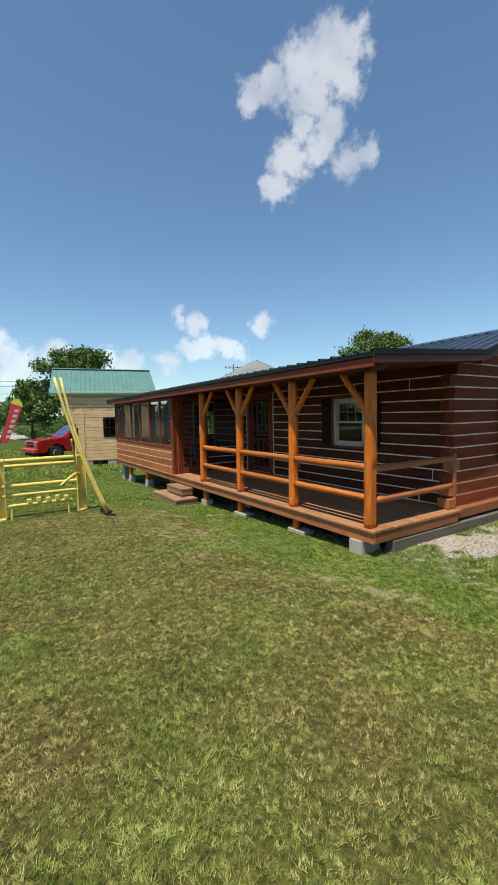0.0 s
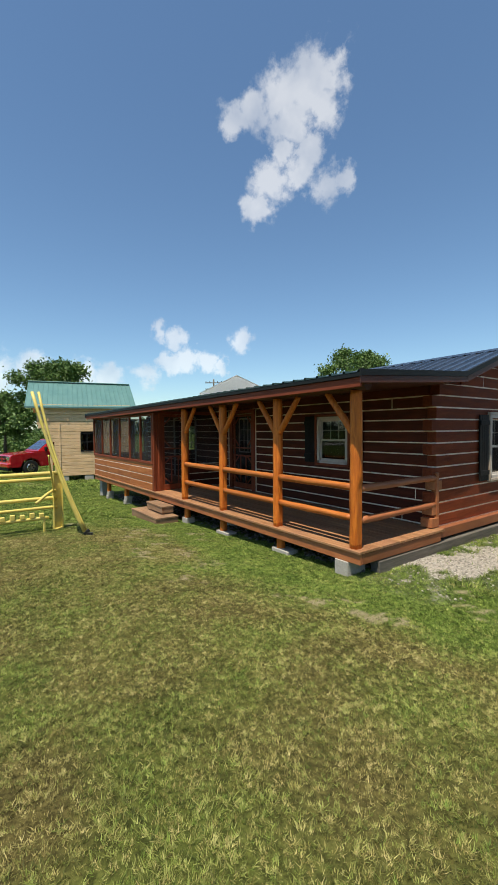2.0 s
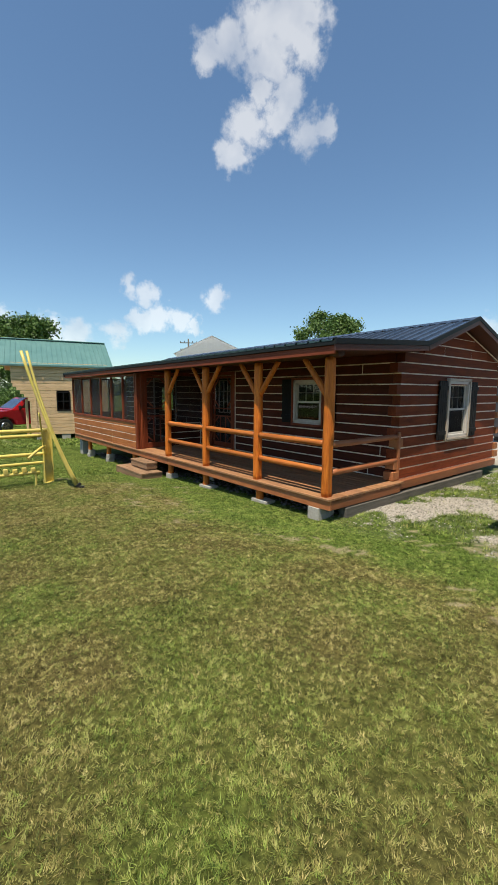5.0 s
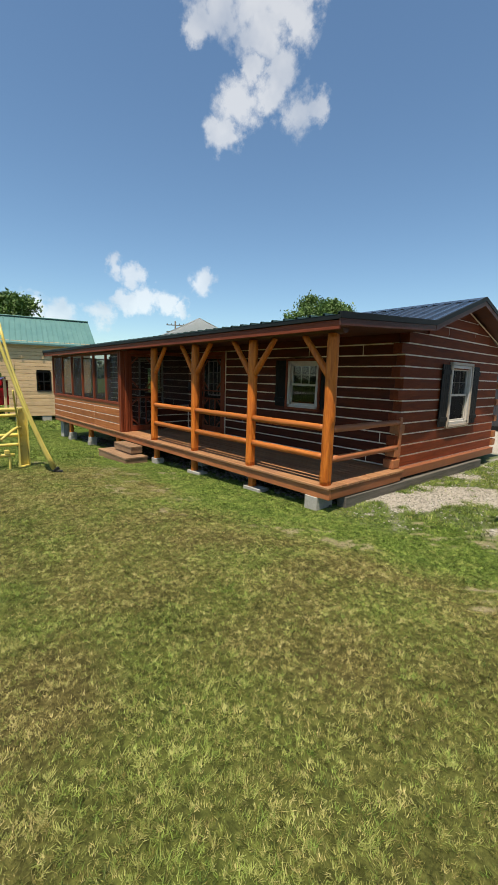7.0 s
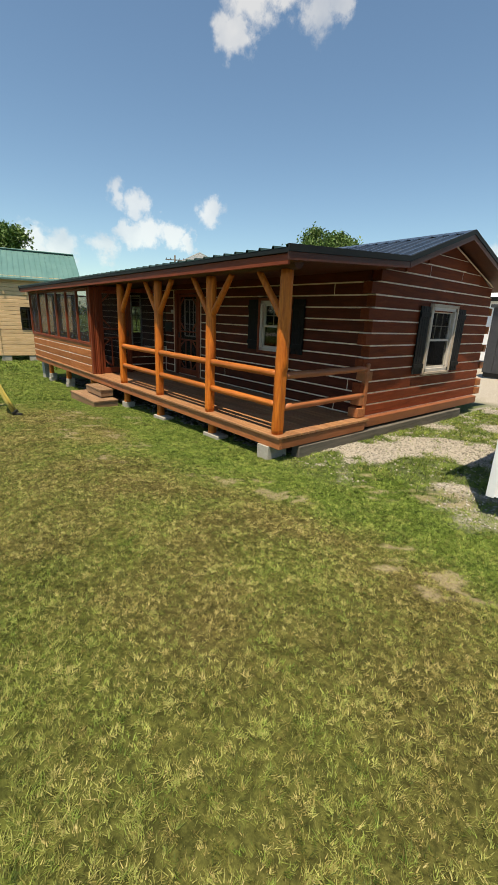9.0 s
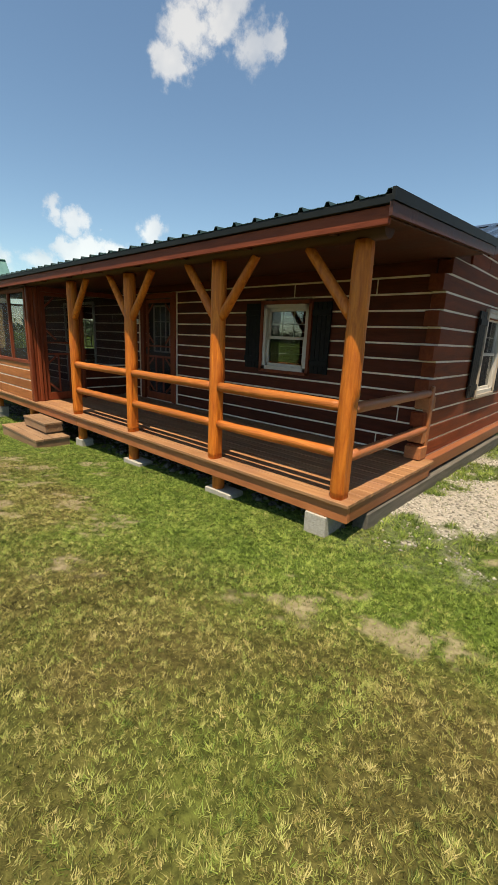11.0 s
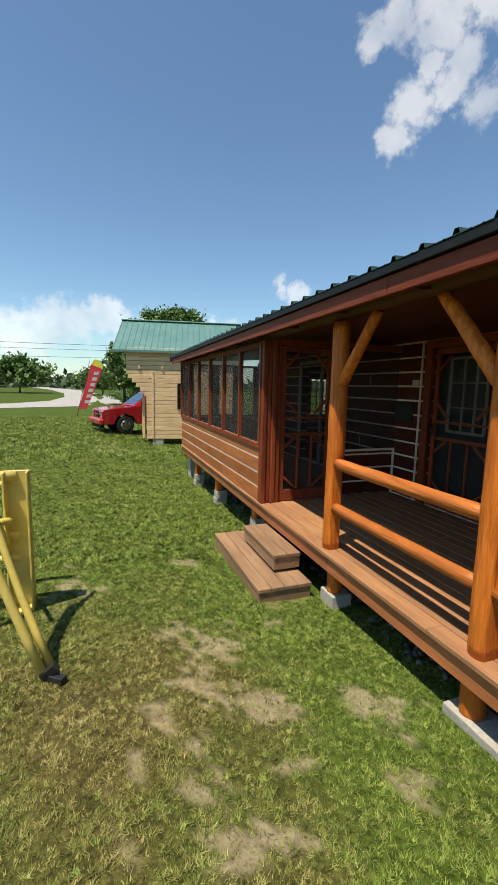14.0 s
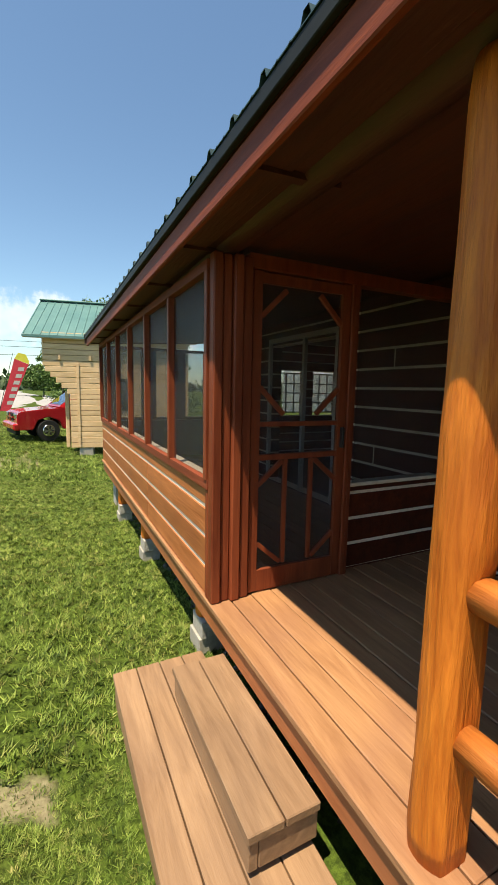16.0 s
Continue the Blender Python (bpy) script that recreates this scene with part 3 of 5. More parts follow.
# ------------------------------------------------ windows and doors
def slab_between(bm, a, b, w, d, n):
    """A bar of section w x d between two points; n: the way its depth goes."""
    a, b, n = Vector(a), Vector(b), Vector(n).normalized()
    ax = (b - a).normalized()
    s = ax.cross(n).normalized()
    vs = []
    for p in (a, b):
        for i, j in ((-1, -1), (1, -1), (1, 1), (-1, 1)):
            vs.append(bm.verts.new(p + s * w / 2 * i + n * d / 2 * j))
    for f in ((0, 1, 2, 3), (7, 6, 5, 4), (0, 4, 5, 1), (1, 5, 6, 2), (2, 6, 7, 3), (3, 7, 4, 0)):
        bm.faces.new([vs[i] for i in f])
    bmesh.ops.recalc_face_normals(bm, faces=bm.faces)


def bar(name, a, b, w, d, n, material, parent, label=""):
    bm = bmesh.new()
    slab_between(bm, a, b, w, d, n)
    bmesh.ops.bevel(bm, geom=list(bm.edges), offset=0.003, segments=1, affect="EDGES")
    return part(name, bm, material, parent, label)


def sash_window(P, n, w, z0, z1, grid_upper=True, grid_lower=False, trim=TRIM_Z, lower_board=False):
    """A double-hung window. P(u, d, z): world place of a point u along the wall and d out of it."""
    bm = bmesh.new()
    f = 0.055
    for a, b in (((f / 2, z0), (f / 2, z1)), ((w - f / 2, z0), (w - f / 2, z1)), ((0, z0 + f / 2), (w, z0 + f / 2)), ((0, z1 - f / 2), (w, z1 - f / 2))):
        slab_between(bm, P(a[0], 0.0, a[1]), P(b[0], 0.0, b[1]), f, 0.09, n)
    win = part("window", bm, VINYL, cabin, "double-hung window with pale vinyl frame")
    zm = (z0 + z1) / 2
    for za, zb, dd, gr in ((z0 + f, zm + 0.02, -0.004, grid_lower), (zm - 0.02, z1 - f, -0.03, grid_upper)):
        bm = bmesh.new()
        s = 0.04
        for a, b in (((f, za + s / 2), (w - f, za + s / 2)), ((f, zb - s / 2), (w - f, zb - s / 2)), ((f + s / 2, za), (f + s / 2, zb)), ((w - f - s / 2, za), (w - f - s / 2, zb))):
            slab_between(bm, P(a[0], dd, a[1]), P(b[0], dd, b[1]), s, 0.03, n)
        part("sash", bm, VINYL, win)
        bm = bmesh.new()
        slab_between(bm, P(w / 2, dd - 0.004, za + s), P(w / 2, dd - 0.004, zb - s), w - 2 * f - 2 * s, 0.005, n)
        pane = part("pane", bm, GLASS, win)
        pane.visible_shadow = False
        if gr:
            bm = bmesh.new()
            for i in (1, 2):
                u = f + s + (w - 2 * f - 2 * s) * i / 3
                slab_between(bm, P(u, dd - 0.01, za + s), P(u, dd - 0.01, zb - s), 0.014, 0.008, n)
            v = (za + zb) / 2
            slab_between(bm, P(f + s, dd - 0.01, v), P(w - f - s, dd - 0.01, v), 0.014, 0.008, n)
            part("muntins", bm, VINYL, win)
    for a, b, ww in (((-0.028, z0 - 0.04), (-0.028, z1 + 0.05), 0.05), ((w + 0.028, z0 - 0.04), (w + 0.028, z1 + 0.05), 0.05), ((-0.055, z1 + 0.028), (w + 0.055, z1 + 0.028), 0.05), ((-0.055, z0 - 0.025), (w + 0.055, z0 - 0.025), 0.045)):
        bar("casing", P(a[0], 0.035, a[1]), P(b[0], 0.035, b[1]), ww, 0.05, n, trim, win)
    return win


def shutter(P, n, u0, w, z0, z1):
    bm = bmesh.new()
    k = 4
    for i in range(k):
        u = u0 + w * (i + 0.5) / k
        slab_between(bm, P(u, 0.035, z0), P(u, 0.035, z1), w / k - 0.008, 0.022, n)
    sh = part("shutter", bm, BLACK, cabin, "black board-and-batten shutter")
    for z in (z0 + 0.14, z1 - 0.14):
        bar("batten", P(u0, 0.056, z), P(u0 + w, 0.056, z), 0.08, 0.02, n, BLACK, sh)


PF = lambda u, d, z: Vector((-2.72 + u, WY - d, z))
NF, NG = (0, -1, 0), (1, 0, 0)
sash_window(PF, NF, 0.82, 1.24, 2.18)
shutter(PF, NF, -0.36, 0.29, 1.24, 2.20)
shutter(PF, NF, 0.89, 0.29, 1.24, 2.20)
PG = lambda u, d, z: Vector((GXW + d, 3.70 + u, z))
gw = sash_window(PG, NG, 0.92, 1.02, 2.16, True, False, TANVINYL)
shutter(PG, NG, -0.40, 0.32, 1.00, 2.16)
shutter(PG, NG, 1.00, 0.32, 1.00, 2.16)
box("window_blind", (GXW - 0.11, 3.80, 1.08), (GXW - 0.10, 4.52, 1.60), VINYL, gw, 0, "pale blind behind the lower sash")


def screen_door(P, n, w, z0, z1, knob_side):
    """A wooden screen door: two stiles, rails, corner braces and two lower uprights over dark mesh."""
    bm = bmesh.new()
    s = 0.058
    slab_between(bm, P(s / 2, 0, z0), P(s / 2, 0, z1), s, 0.035, n)
    slab_between(bm, P(w - s / 2, 0, z0), P(w - s / 2, 0, z1), s, 0.035, n)
    door = part("screen_door", bm, TRIM_Z, cabin, "red-stained wooden screen door with corner braces, closed")
    h = z1 - z0
    for f, t in ((0.035, 0.14), (0.44, 0.036), (0.545, 0.03), (0.982, 0.06)):
        bar("door_rail", P(s, 0.001, z0 + h * f), P(w - s, 0.001, z0 + h * f), t, 0.034, n, TRIM_Z, door)
    for f in (0.36, 0.64):
        bar("upright", P(w * f, 0.0, z0 + h * 0.08), P(w * f, 0, z0 + h * 0.43), 0.028, 0.028, n, TRIM_Z, door)
    c = 0.17
    for u0, u1, fa, fb in ((s, s + c, 0.575, 0.66), (w - s, w - s - c, 0.575, 0.66), (s, s + c, 0.955, 0.87), (w - s, w - s - c, 0.955, 0.87),
                           (s, s + c, 0.085, 0.16), (w - s, w - s - c, 0.085, 0.16), (s, s + c, 0.425, 0.35), (w - s, w - s - c, 0.425, 0.35)):
        a, b = (P(u1, 0, z0 + h * fa), P(u0, 0, z0 + h * fb))
        bar("corner_brace", a, b, 0.03, 0.028, n, TRIM_Z, door)
    bm = bmesh.new()
    slab_between(bm, P(w / 2, -0.006, z0 + 0.05), P(w / 2, -0.006, z1 - 0.05), w - s, 0.003, n)
    part("mesh_screen", bm, SCREEN, door, "dark insect mesh")
    u = s / 2 if knob_side == 0 else w - s / 2
    bar("pull_handle", P(u, 0.03, z0 + h * 0.46), P(u, 0.03, z0 + h * 0.53), 0.02, 0.03, n, DKMETAL, door)
    return door


PD = lambda u, d, z: Vector((-5.88 + u, WY - d, z))
for u in (-0.09, 0.93):
    bar("door_casing", PD(u, 0.025, DZ), PD(u, 0.025, 2.42), 0.11, 0.06, NF, TRIM_Z, cabin)
bar("door_casing", PD(-0.15, 0.026, 2.40), PD(0.99, 0.026, 2.40), 0.09, 0.062, NF, TRIM_X, cabin)
for u in (-0.235, 1.0):
    bar("chink_edge", PD(u, 0.012, DZ), PD(u, 0.012, 2.44), 0.022, 0.03, NF, CHINK, cabin)
screen_door(PD, NF, 0.86, DZ + 0.02, 2.34, 0)


def entry_door(P, lite):
    bm = bmesh.new()
    w, z0, z1 = 0.86, DZ, 2.34
    a, b, c, d = lite
    for u0, u1, za, zb in ((0, w, z0, c), (0, w, d, z1), (0, a, c, d), (b, w, c, d)):
        slab_between(bm, P((u0 + u1) / 2, -0.09, za), P((u0 + u1) / 2, -0.09, zb), u1 - u0, 0.045, NF)
    door = part("entry_door", bm, BLACK, cabin, "dark entry door with a window light, closed")
    for u in (a, b):
        bar("light_frame", P(u, -0.06, c), P(u, -0.06, d), 0.03, 0.03, NF, VINYL, door)
    for z in (c, d):
        bar("light_frame", P(a, -0.06, z), P(b, -0.06, z), 0.03, 0.03, NF, VINYL, door)
    bm = bmesh.new()
    slab_between(bm, P((a + b) / 2, -0.09, c), P((a + b) / 2, -0.09, d), b - a, 0.006, NF)
    g = part("pane", bm, GLASS, door)
    g.visible_shadow = False
    bm = bmesh.new()
    for i in (1, 2):
        slab_between(bm, P(a + (b - a) * i / 3, -0.085, c), P(a + (b - a) * i / 3, -0.085, d), 0.015, 0.012, NF)
        slab_between(bm, P(a, -0.085, c + (d - c) * i / 3), P(b, -0.085, c + (d - c) * i / 3), 0.015, 0.012, NF)
    part("muntins", bm, VINYL, door)
    return door


entry_door(PD, (0.17, 0.69, 1.35, 2.22))
PE = lambda u, d, z: Vector((-9.49 + u, WY - d, z))
for u in (-0.035, 0.83, 1.48):
    bar("door_casing", PE(u, 0.02, DZ), PE(u, 0.02, 2.32), 0.05, 0.05, NF, VINYL, cabin)
bar("door_casing", PE(-0.06, 0.021, 2.33), PE(1.50, 0.021, 2.33), 0.06, 0.05, NF, VINYL, cabin)
# small things on the wall beside the door
plate = box("notice_plate", (-6.27, WY - 0.022, 1.90), (-6.15, WY - 0.004, 1.97), VINYL, None, 0.004)
tagged(plate, "small white plate fixed to the dark log wall", "plate")
mailbox = box("wall_box", (-6.55, WY - 0.05, 1.42), (-6.22, WY - 0.004, 1.66), DKMETAL, None, 0.01)
tagged(mailbox, "shallow dark metal box on the log wall beside the door", "box")


# ------------------------------------------------ porch deck
deck = thing("porch_deck", (-6, 1, 0.2), "stained wooden porch deck with orange-brown boards on blocks", "deck")
W = 0.138
n_boards = int((WY - 0.0) / (W + 0.005))
for i in range(n_boards):
    y0 = -0.025 + i * (W + 0.006)
    splits = [0.03, -3.66 - (i % 2) * 1.22, -7.9 + (i % 3) * 0.6, FAR]
    for a, b in zip(splits, splits[1:]):
        box("deck_board", (b + 0.003, y0, DZ - 0.036), (a, y0 + W, DZ + 0.0015 * ((i * 7) % 3)), DECK, deck, 0.005)
for a, b in ((0.02, -4.88), (-4.884, -9.76), (-9.764, FAR)):
    box("rim_board", (b, 0.0, 0.20), (a, 0.045, DZ - 0.038), RIM, deck, 0.006)
box("side_rim_board", (-0.03, 0.047, 0.20), (0.018, 1.90, DZ - 0.038), RIM_Y, deck, 0.006)
for y in (0.6, 1.2, 1.8):
    box("joist_beam", (FAR, y, 0.18), (-0.05, y + 0.06, DZ - 0.04), SKID, deck, 0.004)
settle(deck)


def block(x, y, w, d, h, z=None, label="grey concrete block under the porch", name="concrete_block"):
    z0 = float(land(x, y)) - 0.02 if z is None else z
    bm = bmesh.new()
    box_into(bm, (x - w / 2, y - d / 2, z0), (x + w / 2, y + d / 2, z0 + h), 0.008, 2)
    ob = part(name, bm, BLOCK)
    tagged(ob, label, "block", "porch foundation blocks")
    return z0 + h


def footing(x, slab=True, w=0.40):
    top = block(x + (0.08 if slab else 0), 0.14, w, 0.22, 0.075 if slab else 0.2, label="flat grey concrete slab on the grass" if slab else "grey concrete block under the porch")
    p = pole("stub_post", (x, 0.13, top - 0.01), (x, 0.13, 0.21), 0.075, 0.07, POST, None, 0.1, x)
    tagged(p, "short peeled log stub holding up the porch", "post", "porch stubs")


block(-0.28, 0.16, 0.22, 0.36, 0.2 - float(land(-0.28, 0.16)) + 0.02, label="grey concrete block under the porch corner")
footing(-1.68)
footing(-3.42)
for x in (-4.95, -7.0, -8.95, -10.7):
    z = float(land(x, 0.1)) - 0.02
    top = block(x, 0.15, 0.22, 0.20, 0.14, z)
    if x < -6:
        top = block(x + 0.02, 0.16, 0.21, 0.19, 0.13, top + 0.002, "pale concrete block stacked on another")
    p = pole("stub_post", (x, 0.13, top - 0.005), (x, 0.13, 0.21), 0.07, 0.068, POST, None, 0.1, x)
    tagged(p, "short peeled log stub holding up the porch", "post", "porch stubs")
block(-2.55, 0.75, 0.40, 0.2, 0.2)
block(-4.1, 0.75, 0.40, 0.2, 0.2)
block(-11.75, 0.3, 0.3, 0.3, 0.6)
for x in (-2.2, -5.5, -8.6, -11.4):
    block(x, 2.4, 0.4, 0.4, 0.2 - float(land(x, 2.4)) + 0.02, label="concrete pier in the shade under the cabin")
skid = box("timber_skid", (-0.12, 0.38, float(land(-0.1, 2)) - 0.02), (0.03, 5.35, 0.185), SKID, None, 0.012)
tagged(skid, "long weathered grey timber under the cabin side", "timber")
mid_skid = box("timber_skid", (-2.95, 0.6, float(land(-2.6, 1)) - 0.01), (-2.45, 0.95, float(land(-2.6, 1)) + 0.05), SKID, None, 0.012)
tagged(mid_skid, "short weathered grey planks lying under the porch", "timber")

# ------------------------------------------------ steps
steps = thing("porch_steps", (-5.85, -0.3, 0), "two-tread tan plank step unit set on the grass before the porch", "steps")
for name, xa, xb, ya, yb, zt in (("tread", -6.64, -5.10, -0.57, -0.02, 0.0), ("upper_tread", -6.30, -5.37, -0.31, -0.01, 0.19)):
    n_p = 4 if name == "tread" else 2
    wp = (yb - ya) / n_p
    for i in range(n_p):
        box("plank", (xa, ya + i * wp + 0.003, zt - 0.036), (xb, ya + (i + 1) * wp - 0.003, zt), STEP, steps, 0.004)
    zb = zt - (0.16 if zt else 0.22)
    box("riser", (xa + 0.012, ya + 0.012, zb), (xb - 0.012, ya + 0.05, zt - 0.037), STEP, steps, 0.004)
    for x in (xa + 0.012, xb - 0.05):
        box("stringer", (x, ya + 0.052, zb), (x + 0.038, yb - 0.005, zt - 0.037), STEP, steps, 0.004)
settle(steps)

# ------------------------------------------------ posts, braces and rails
PX = [-0.125, -1.71, -3.365, -4.985]
PY = 0.10
BEAM_Z = 2.43
for i, x in enumerate(PX):
    r = (0.082, 0.080, 0.079, 0.079)[i]
    post = pole("porch_post", (x, PY, DZ - 0.002), (x, PY, BEAM_Z - 0.008 * i), r + 0.005, r - 0.004, POST, cabin, 0.06, i * 3.1, "peeled orange log post with a hewn foot", 24, 30)
    for v in post.data.vertices:
        if v.co.z < 1.24:
            v.co.x = min(v.co.x, x + r * 0.72)
            v.co.y = min(v.co.y, PY + r * 0.55)
    for s in (-1, 1):
        if (i == 0 and s == 1) or (i == 3 and s == -1):
            continue
        pole("brace", (x + s * 0.04, PY, BEAM_Z - 0.56), (x + s * 0.50, PY, BEAM_Z - 0.005), 0.049, 0.043, POST, cabin, 0.10, i + s * 7, "slanting peeled log brace", 12, 10)
for a, b in zip(PX, PX[1:]):
    for zr, r in ((1.172, 0.052), (0.768, 0.049)):
        pole("rail", (b + 0.05, PY - 0.01, zr), (a - 0.05, PY - 0.01, zr), r, r * 0.93, RAIL, cabin, 0.10, a * 5 + zr, "peeled log rail", 14, 16)
box("rail_post", (-0.175, 1.94, DZ), (-0.085, 2.06 - 0.035, 1.24), RAIL_Y, cabin, 0.012, "squared rail post against the wall")
for zr in (1.15, 0.73):
    pole("rail", (-0.125, PY + 0.06, zr), (-0.13, 1.95, zr + 0.01), 0.05, 0.045, RAIL_Y, cabin, 0.14, zr * 9, "peeled log rail", 12, 12)
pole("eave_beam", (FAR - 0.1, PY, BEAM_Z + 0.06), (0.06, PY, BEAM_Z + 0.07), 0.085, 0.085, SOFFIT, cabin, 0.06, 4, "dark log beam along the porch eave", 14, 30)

# ------------------------------------------------ screened end of the porch
SX = -6.56
log_wall("screen_knee_wall", "x", 0.0, FAR + 0.02, SX, DZ, 1.087, [], SIDING, "orange log siding in a sunlit tone under the screens", joints=[(-8.28, 0), (-8.28, 1), (-8.28, 2), (-8.28, 3), (-10.2, 2)])
log_wall("partition_knee_wall", "y", SX - 0.02, 1.02, WY - 0.004, DZ, 1.0, [], LOG_X_SHADED, "log knee wall in a porch-shade tone edged with pale chinking", out=1)
bar("chink_edge", (SX + 0.0, 1.01, DZ), (SX + 0.0, 1.01, 1.02), 0.022, 0.03, NG, CHINK, cabin)
bar("chink_edge", (SX + 0.0, 1.005, 1.012), (SX + 0.0, WY - 0.01, 1.012), 0.022, 0.03, NG, CHINK, cabin)
bar("chink_edge", (SX + 0.0, WY - 0.02, DZ), (SX + 0.0, WY - 0.02, 1.0), 0.022, 0.03, NG, CHINK, cabin)
bar("screen_sill", (FAR + 0.02, -0.004, 1.098), (SX, -0.004, 1.098), 0.062, 0.044, NF, TRIM_X, cabin)
bar("screen_head", (FAR + 0.02, 0.0, 2.345), (SX, 0.0, 2.345), 0.06, 0.07, NF, TRIM_X, cabin)
MULL = [FAR + 0.05, -10.92, -10.02, -9.12, -8.24, -7.40, SX - 0.025]
for x in MULL:
    bar("mullion", (x, -0.004, 1.125), (x, -0.004, 2.318), 0.045, 0.06, NF, TRIM_Z, cabin)
for a, b in zip(MULL, MULL[1:]):
    bm = bmesh.new()
    slab_between(bm, ((a + b) / 2, 0.012, 1.128), ((a + b) / 2, 0.012, 2.316), b - a - 0.045, 0.003, NF)
    part("screen_panel", bm, SCREEN, cabin, "dark insect screen panel")
for i, (xa, xb, ya, yb) in enumerate(((SX + 0.004, SX + 0.075, -0.02, 0.04), (SX + 0.006, SX + 0.06, 0.042, 0.10), (SX + 0.0, SX + 0.085, 0.102, 0.16), (SX + 0.01, SX + 0.07, 0.162, 0.225))):
    box("corner_board", (xa, ya, DZ + 0.002), (xb, yb, 2.40), TRIM_Z, cabin, 0.008, "upright red-stained corner board")
box("corner_board", (SX - 0.05, -0.018, DZ + 0.002), (SX + 0.0, 0.03, 2.37), TRIM_Z, cabin, 0.008, "upright red-stained corner board")
PS = lambda u, d, z: Vector((SX + 0.03 + d, 0.235 + u, z))
screen_door(PS, NG, 0.70, DZ + 0.015, 2.34, 1)
for y in (0.958, 0.985):
    box("jamb", (SX - 0.01, y - 0.017, DZ + 0.002), (SX + 0.06, y + 0.017, 2.40), TRIM_Z, cabin, 0.005)
bar("screen_head", (SX + 0.02, 0.2, 2.385), (SX + 0.02, WY, 2.385), 0.08, 0.09, NG, TRIM_Z, cabin)
bm = bmesh.new()
slab_between(bm, (SX, 1.54, 1.02), (SX, 1.54, 2.34), 0.96, 0.003, NG)
part("screen_panel", bm, SCREEN, cabin, "dark insect screen panel")
for ya, yb in ((0.04, 0.28), (0.66, 0.93), (1.28, 1.48), (1.83, 2.02)):
    box("end_post", (FAR + 0.06, ya, 1.12), (FAR + 0.11, yb, 2.32), TRIM_Z, cabin, 0.006)
for x in (FAR + 0.03,):
    for z in (1.1, 2.34):
        bar("screen_rail", (x, 0.03, z), (x, WY, z), 0.05, 0.05, NG, TRIM_Z, cabin)
    bm = bmesh.new()
    slab_between(bm, (x, 1.0, 1.12), (x, 1.0, 2.32), 1.94, 0.003, NG)
    part("screen_panel", bm, SCREEN, cabin, "dark insect screen panel")
    box("end_knee_wall", (x - 0.05, 0.15, DZ + 0.002), (x + 0.05, WY, 1.07), LOG_Y, cabin, 0.006)

# ------------------------------------------------ roof
EY, EZ = -0.24, 2.585
VY, VZ = 2.22, 2.74
XR, XL = 0.22, FAR - 0.22


def roof_z(y):
    return EZ + (VZ - EZ) * (y - EY) / (VY - EY)


def roof_panels(name, y0, z0, y1, z1, xa, xb, material, width=0.915, pitch=0.2286):
    """Ribbed steel sheets laid side by side, one part a sheet."""
    x = xa
    while x > xb + 0.02:
        x2 = max(x - width, xb)
        bm = bmesh.new()
        prof = []
        u = x
        while u > x2 + 1e-4:
            nx = max(u - pitch, x2)
            prof += [(u, 0.0), (u - 0.012, 0.028), (u - 0.036, 0.028), (u - 0.048, 0.0)]
            for f in (0.4, 0.7):
                c = u - pitch * f
                if c - 0.02 > nx:
                    prof += [(c, 0.0), (c - 0.008, 0.004), (c - 0.018, 0.0)]
            u = nx
        prof.append((x2, 0.0))
        rows = []
        for (yy, zz) in ((y0, z0), (y1, z1)):
            rows.append([bm.verts.new((px, yy, zz + pz)) for px, pz in prof])
            rows.append([bm.verts.new((px, yy, zz + pz - 0.004)) for px, pz in prof])
        for i in range(len(prof) - 1):
            bm.faces.new((rows[0][i], rows[0][i + 1], rows[2][i + 1], rows[2][i]))
            bm.faces.new((rows[1][i], rows[3][i], rows[3][i + 1], rows[1][i + 1]))
            bm.faces.new((rows[0][i], rows[1][i], rows[1][i + 1], rows[0][i + 1]))
        bmesh.ops.recalc_face_normals(bm, faces=bm.faces)
        part("roof_sheet", bm, material, roof)
        x = x2


bm = bmesh.new()
box_into(bm, (XL + 0.02, EY + 0.03, 0), (XR - 0.02, VY, 0.03))
for v in bm.verts:
    v.co.z += roof_z(v.co.y) - 0.055
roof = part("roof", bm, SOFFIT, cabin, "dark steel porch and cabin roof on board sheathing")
roof_panels("porch", EY, EZ, VY + 0.02, VZ, XR, XL, ROOF)
roof_panels("front", VY - 0.02, VZ + 0.008, RIDGE[0], RIDGE[1], XR, XL, ROOF_SKY)
BYE, BZE = 6.62, 2.62
roof_panels("back", BYE, BZE, RIDGE[0], RIDGE[1], XR, XL, ROOF_SKY)
for (ya, za, yb, zb) in ((VY, VZ - 0.03, RIDGE[0], RIDGE[1] - 0.03), (BYE - 0.02, BZE - 0.03, RIDGE[0], RIDGE[1] - 0.03)):
    prism("sheathing", [(ya, za), (yb, zb), (yb, zb - 0.03), (ya, za - 0.03)], XL + 0.03, XR - 0.03, "x", SOFFIT, roof)
prism("ridge_cap", [(RIDGE[0] - 0.16, RIDGE[1] - 0.035), (RIDGE[0], RIDGE[1] + 0.03), (RIDGE[0] + 0.16, RIDGE[1] - 0.035), (RIDGE[0], RIDGE[1] + 0.02)], XL, XR + 0.004, "x", ROOF_SKY, roof)
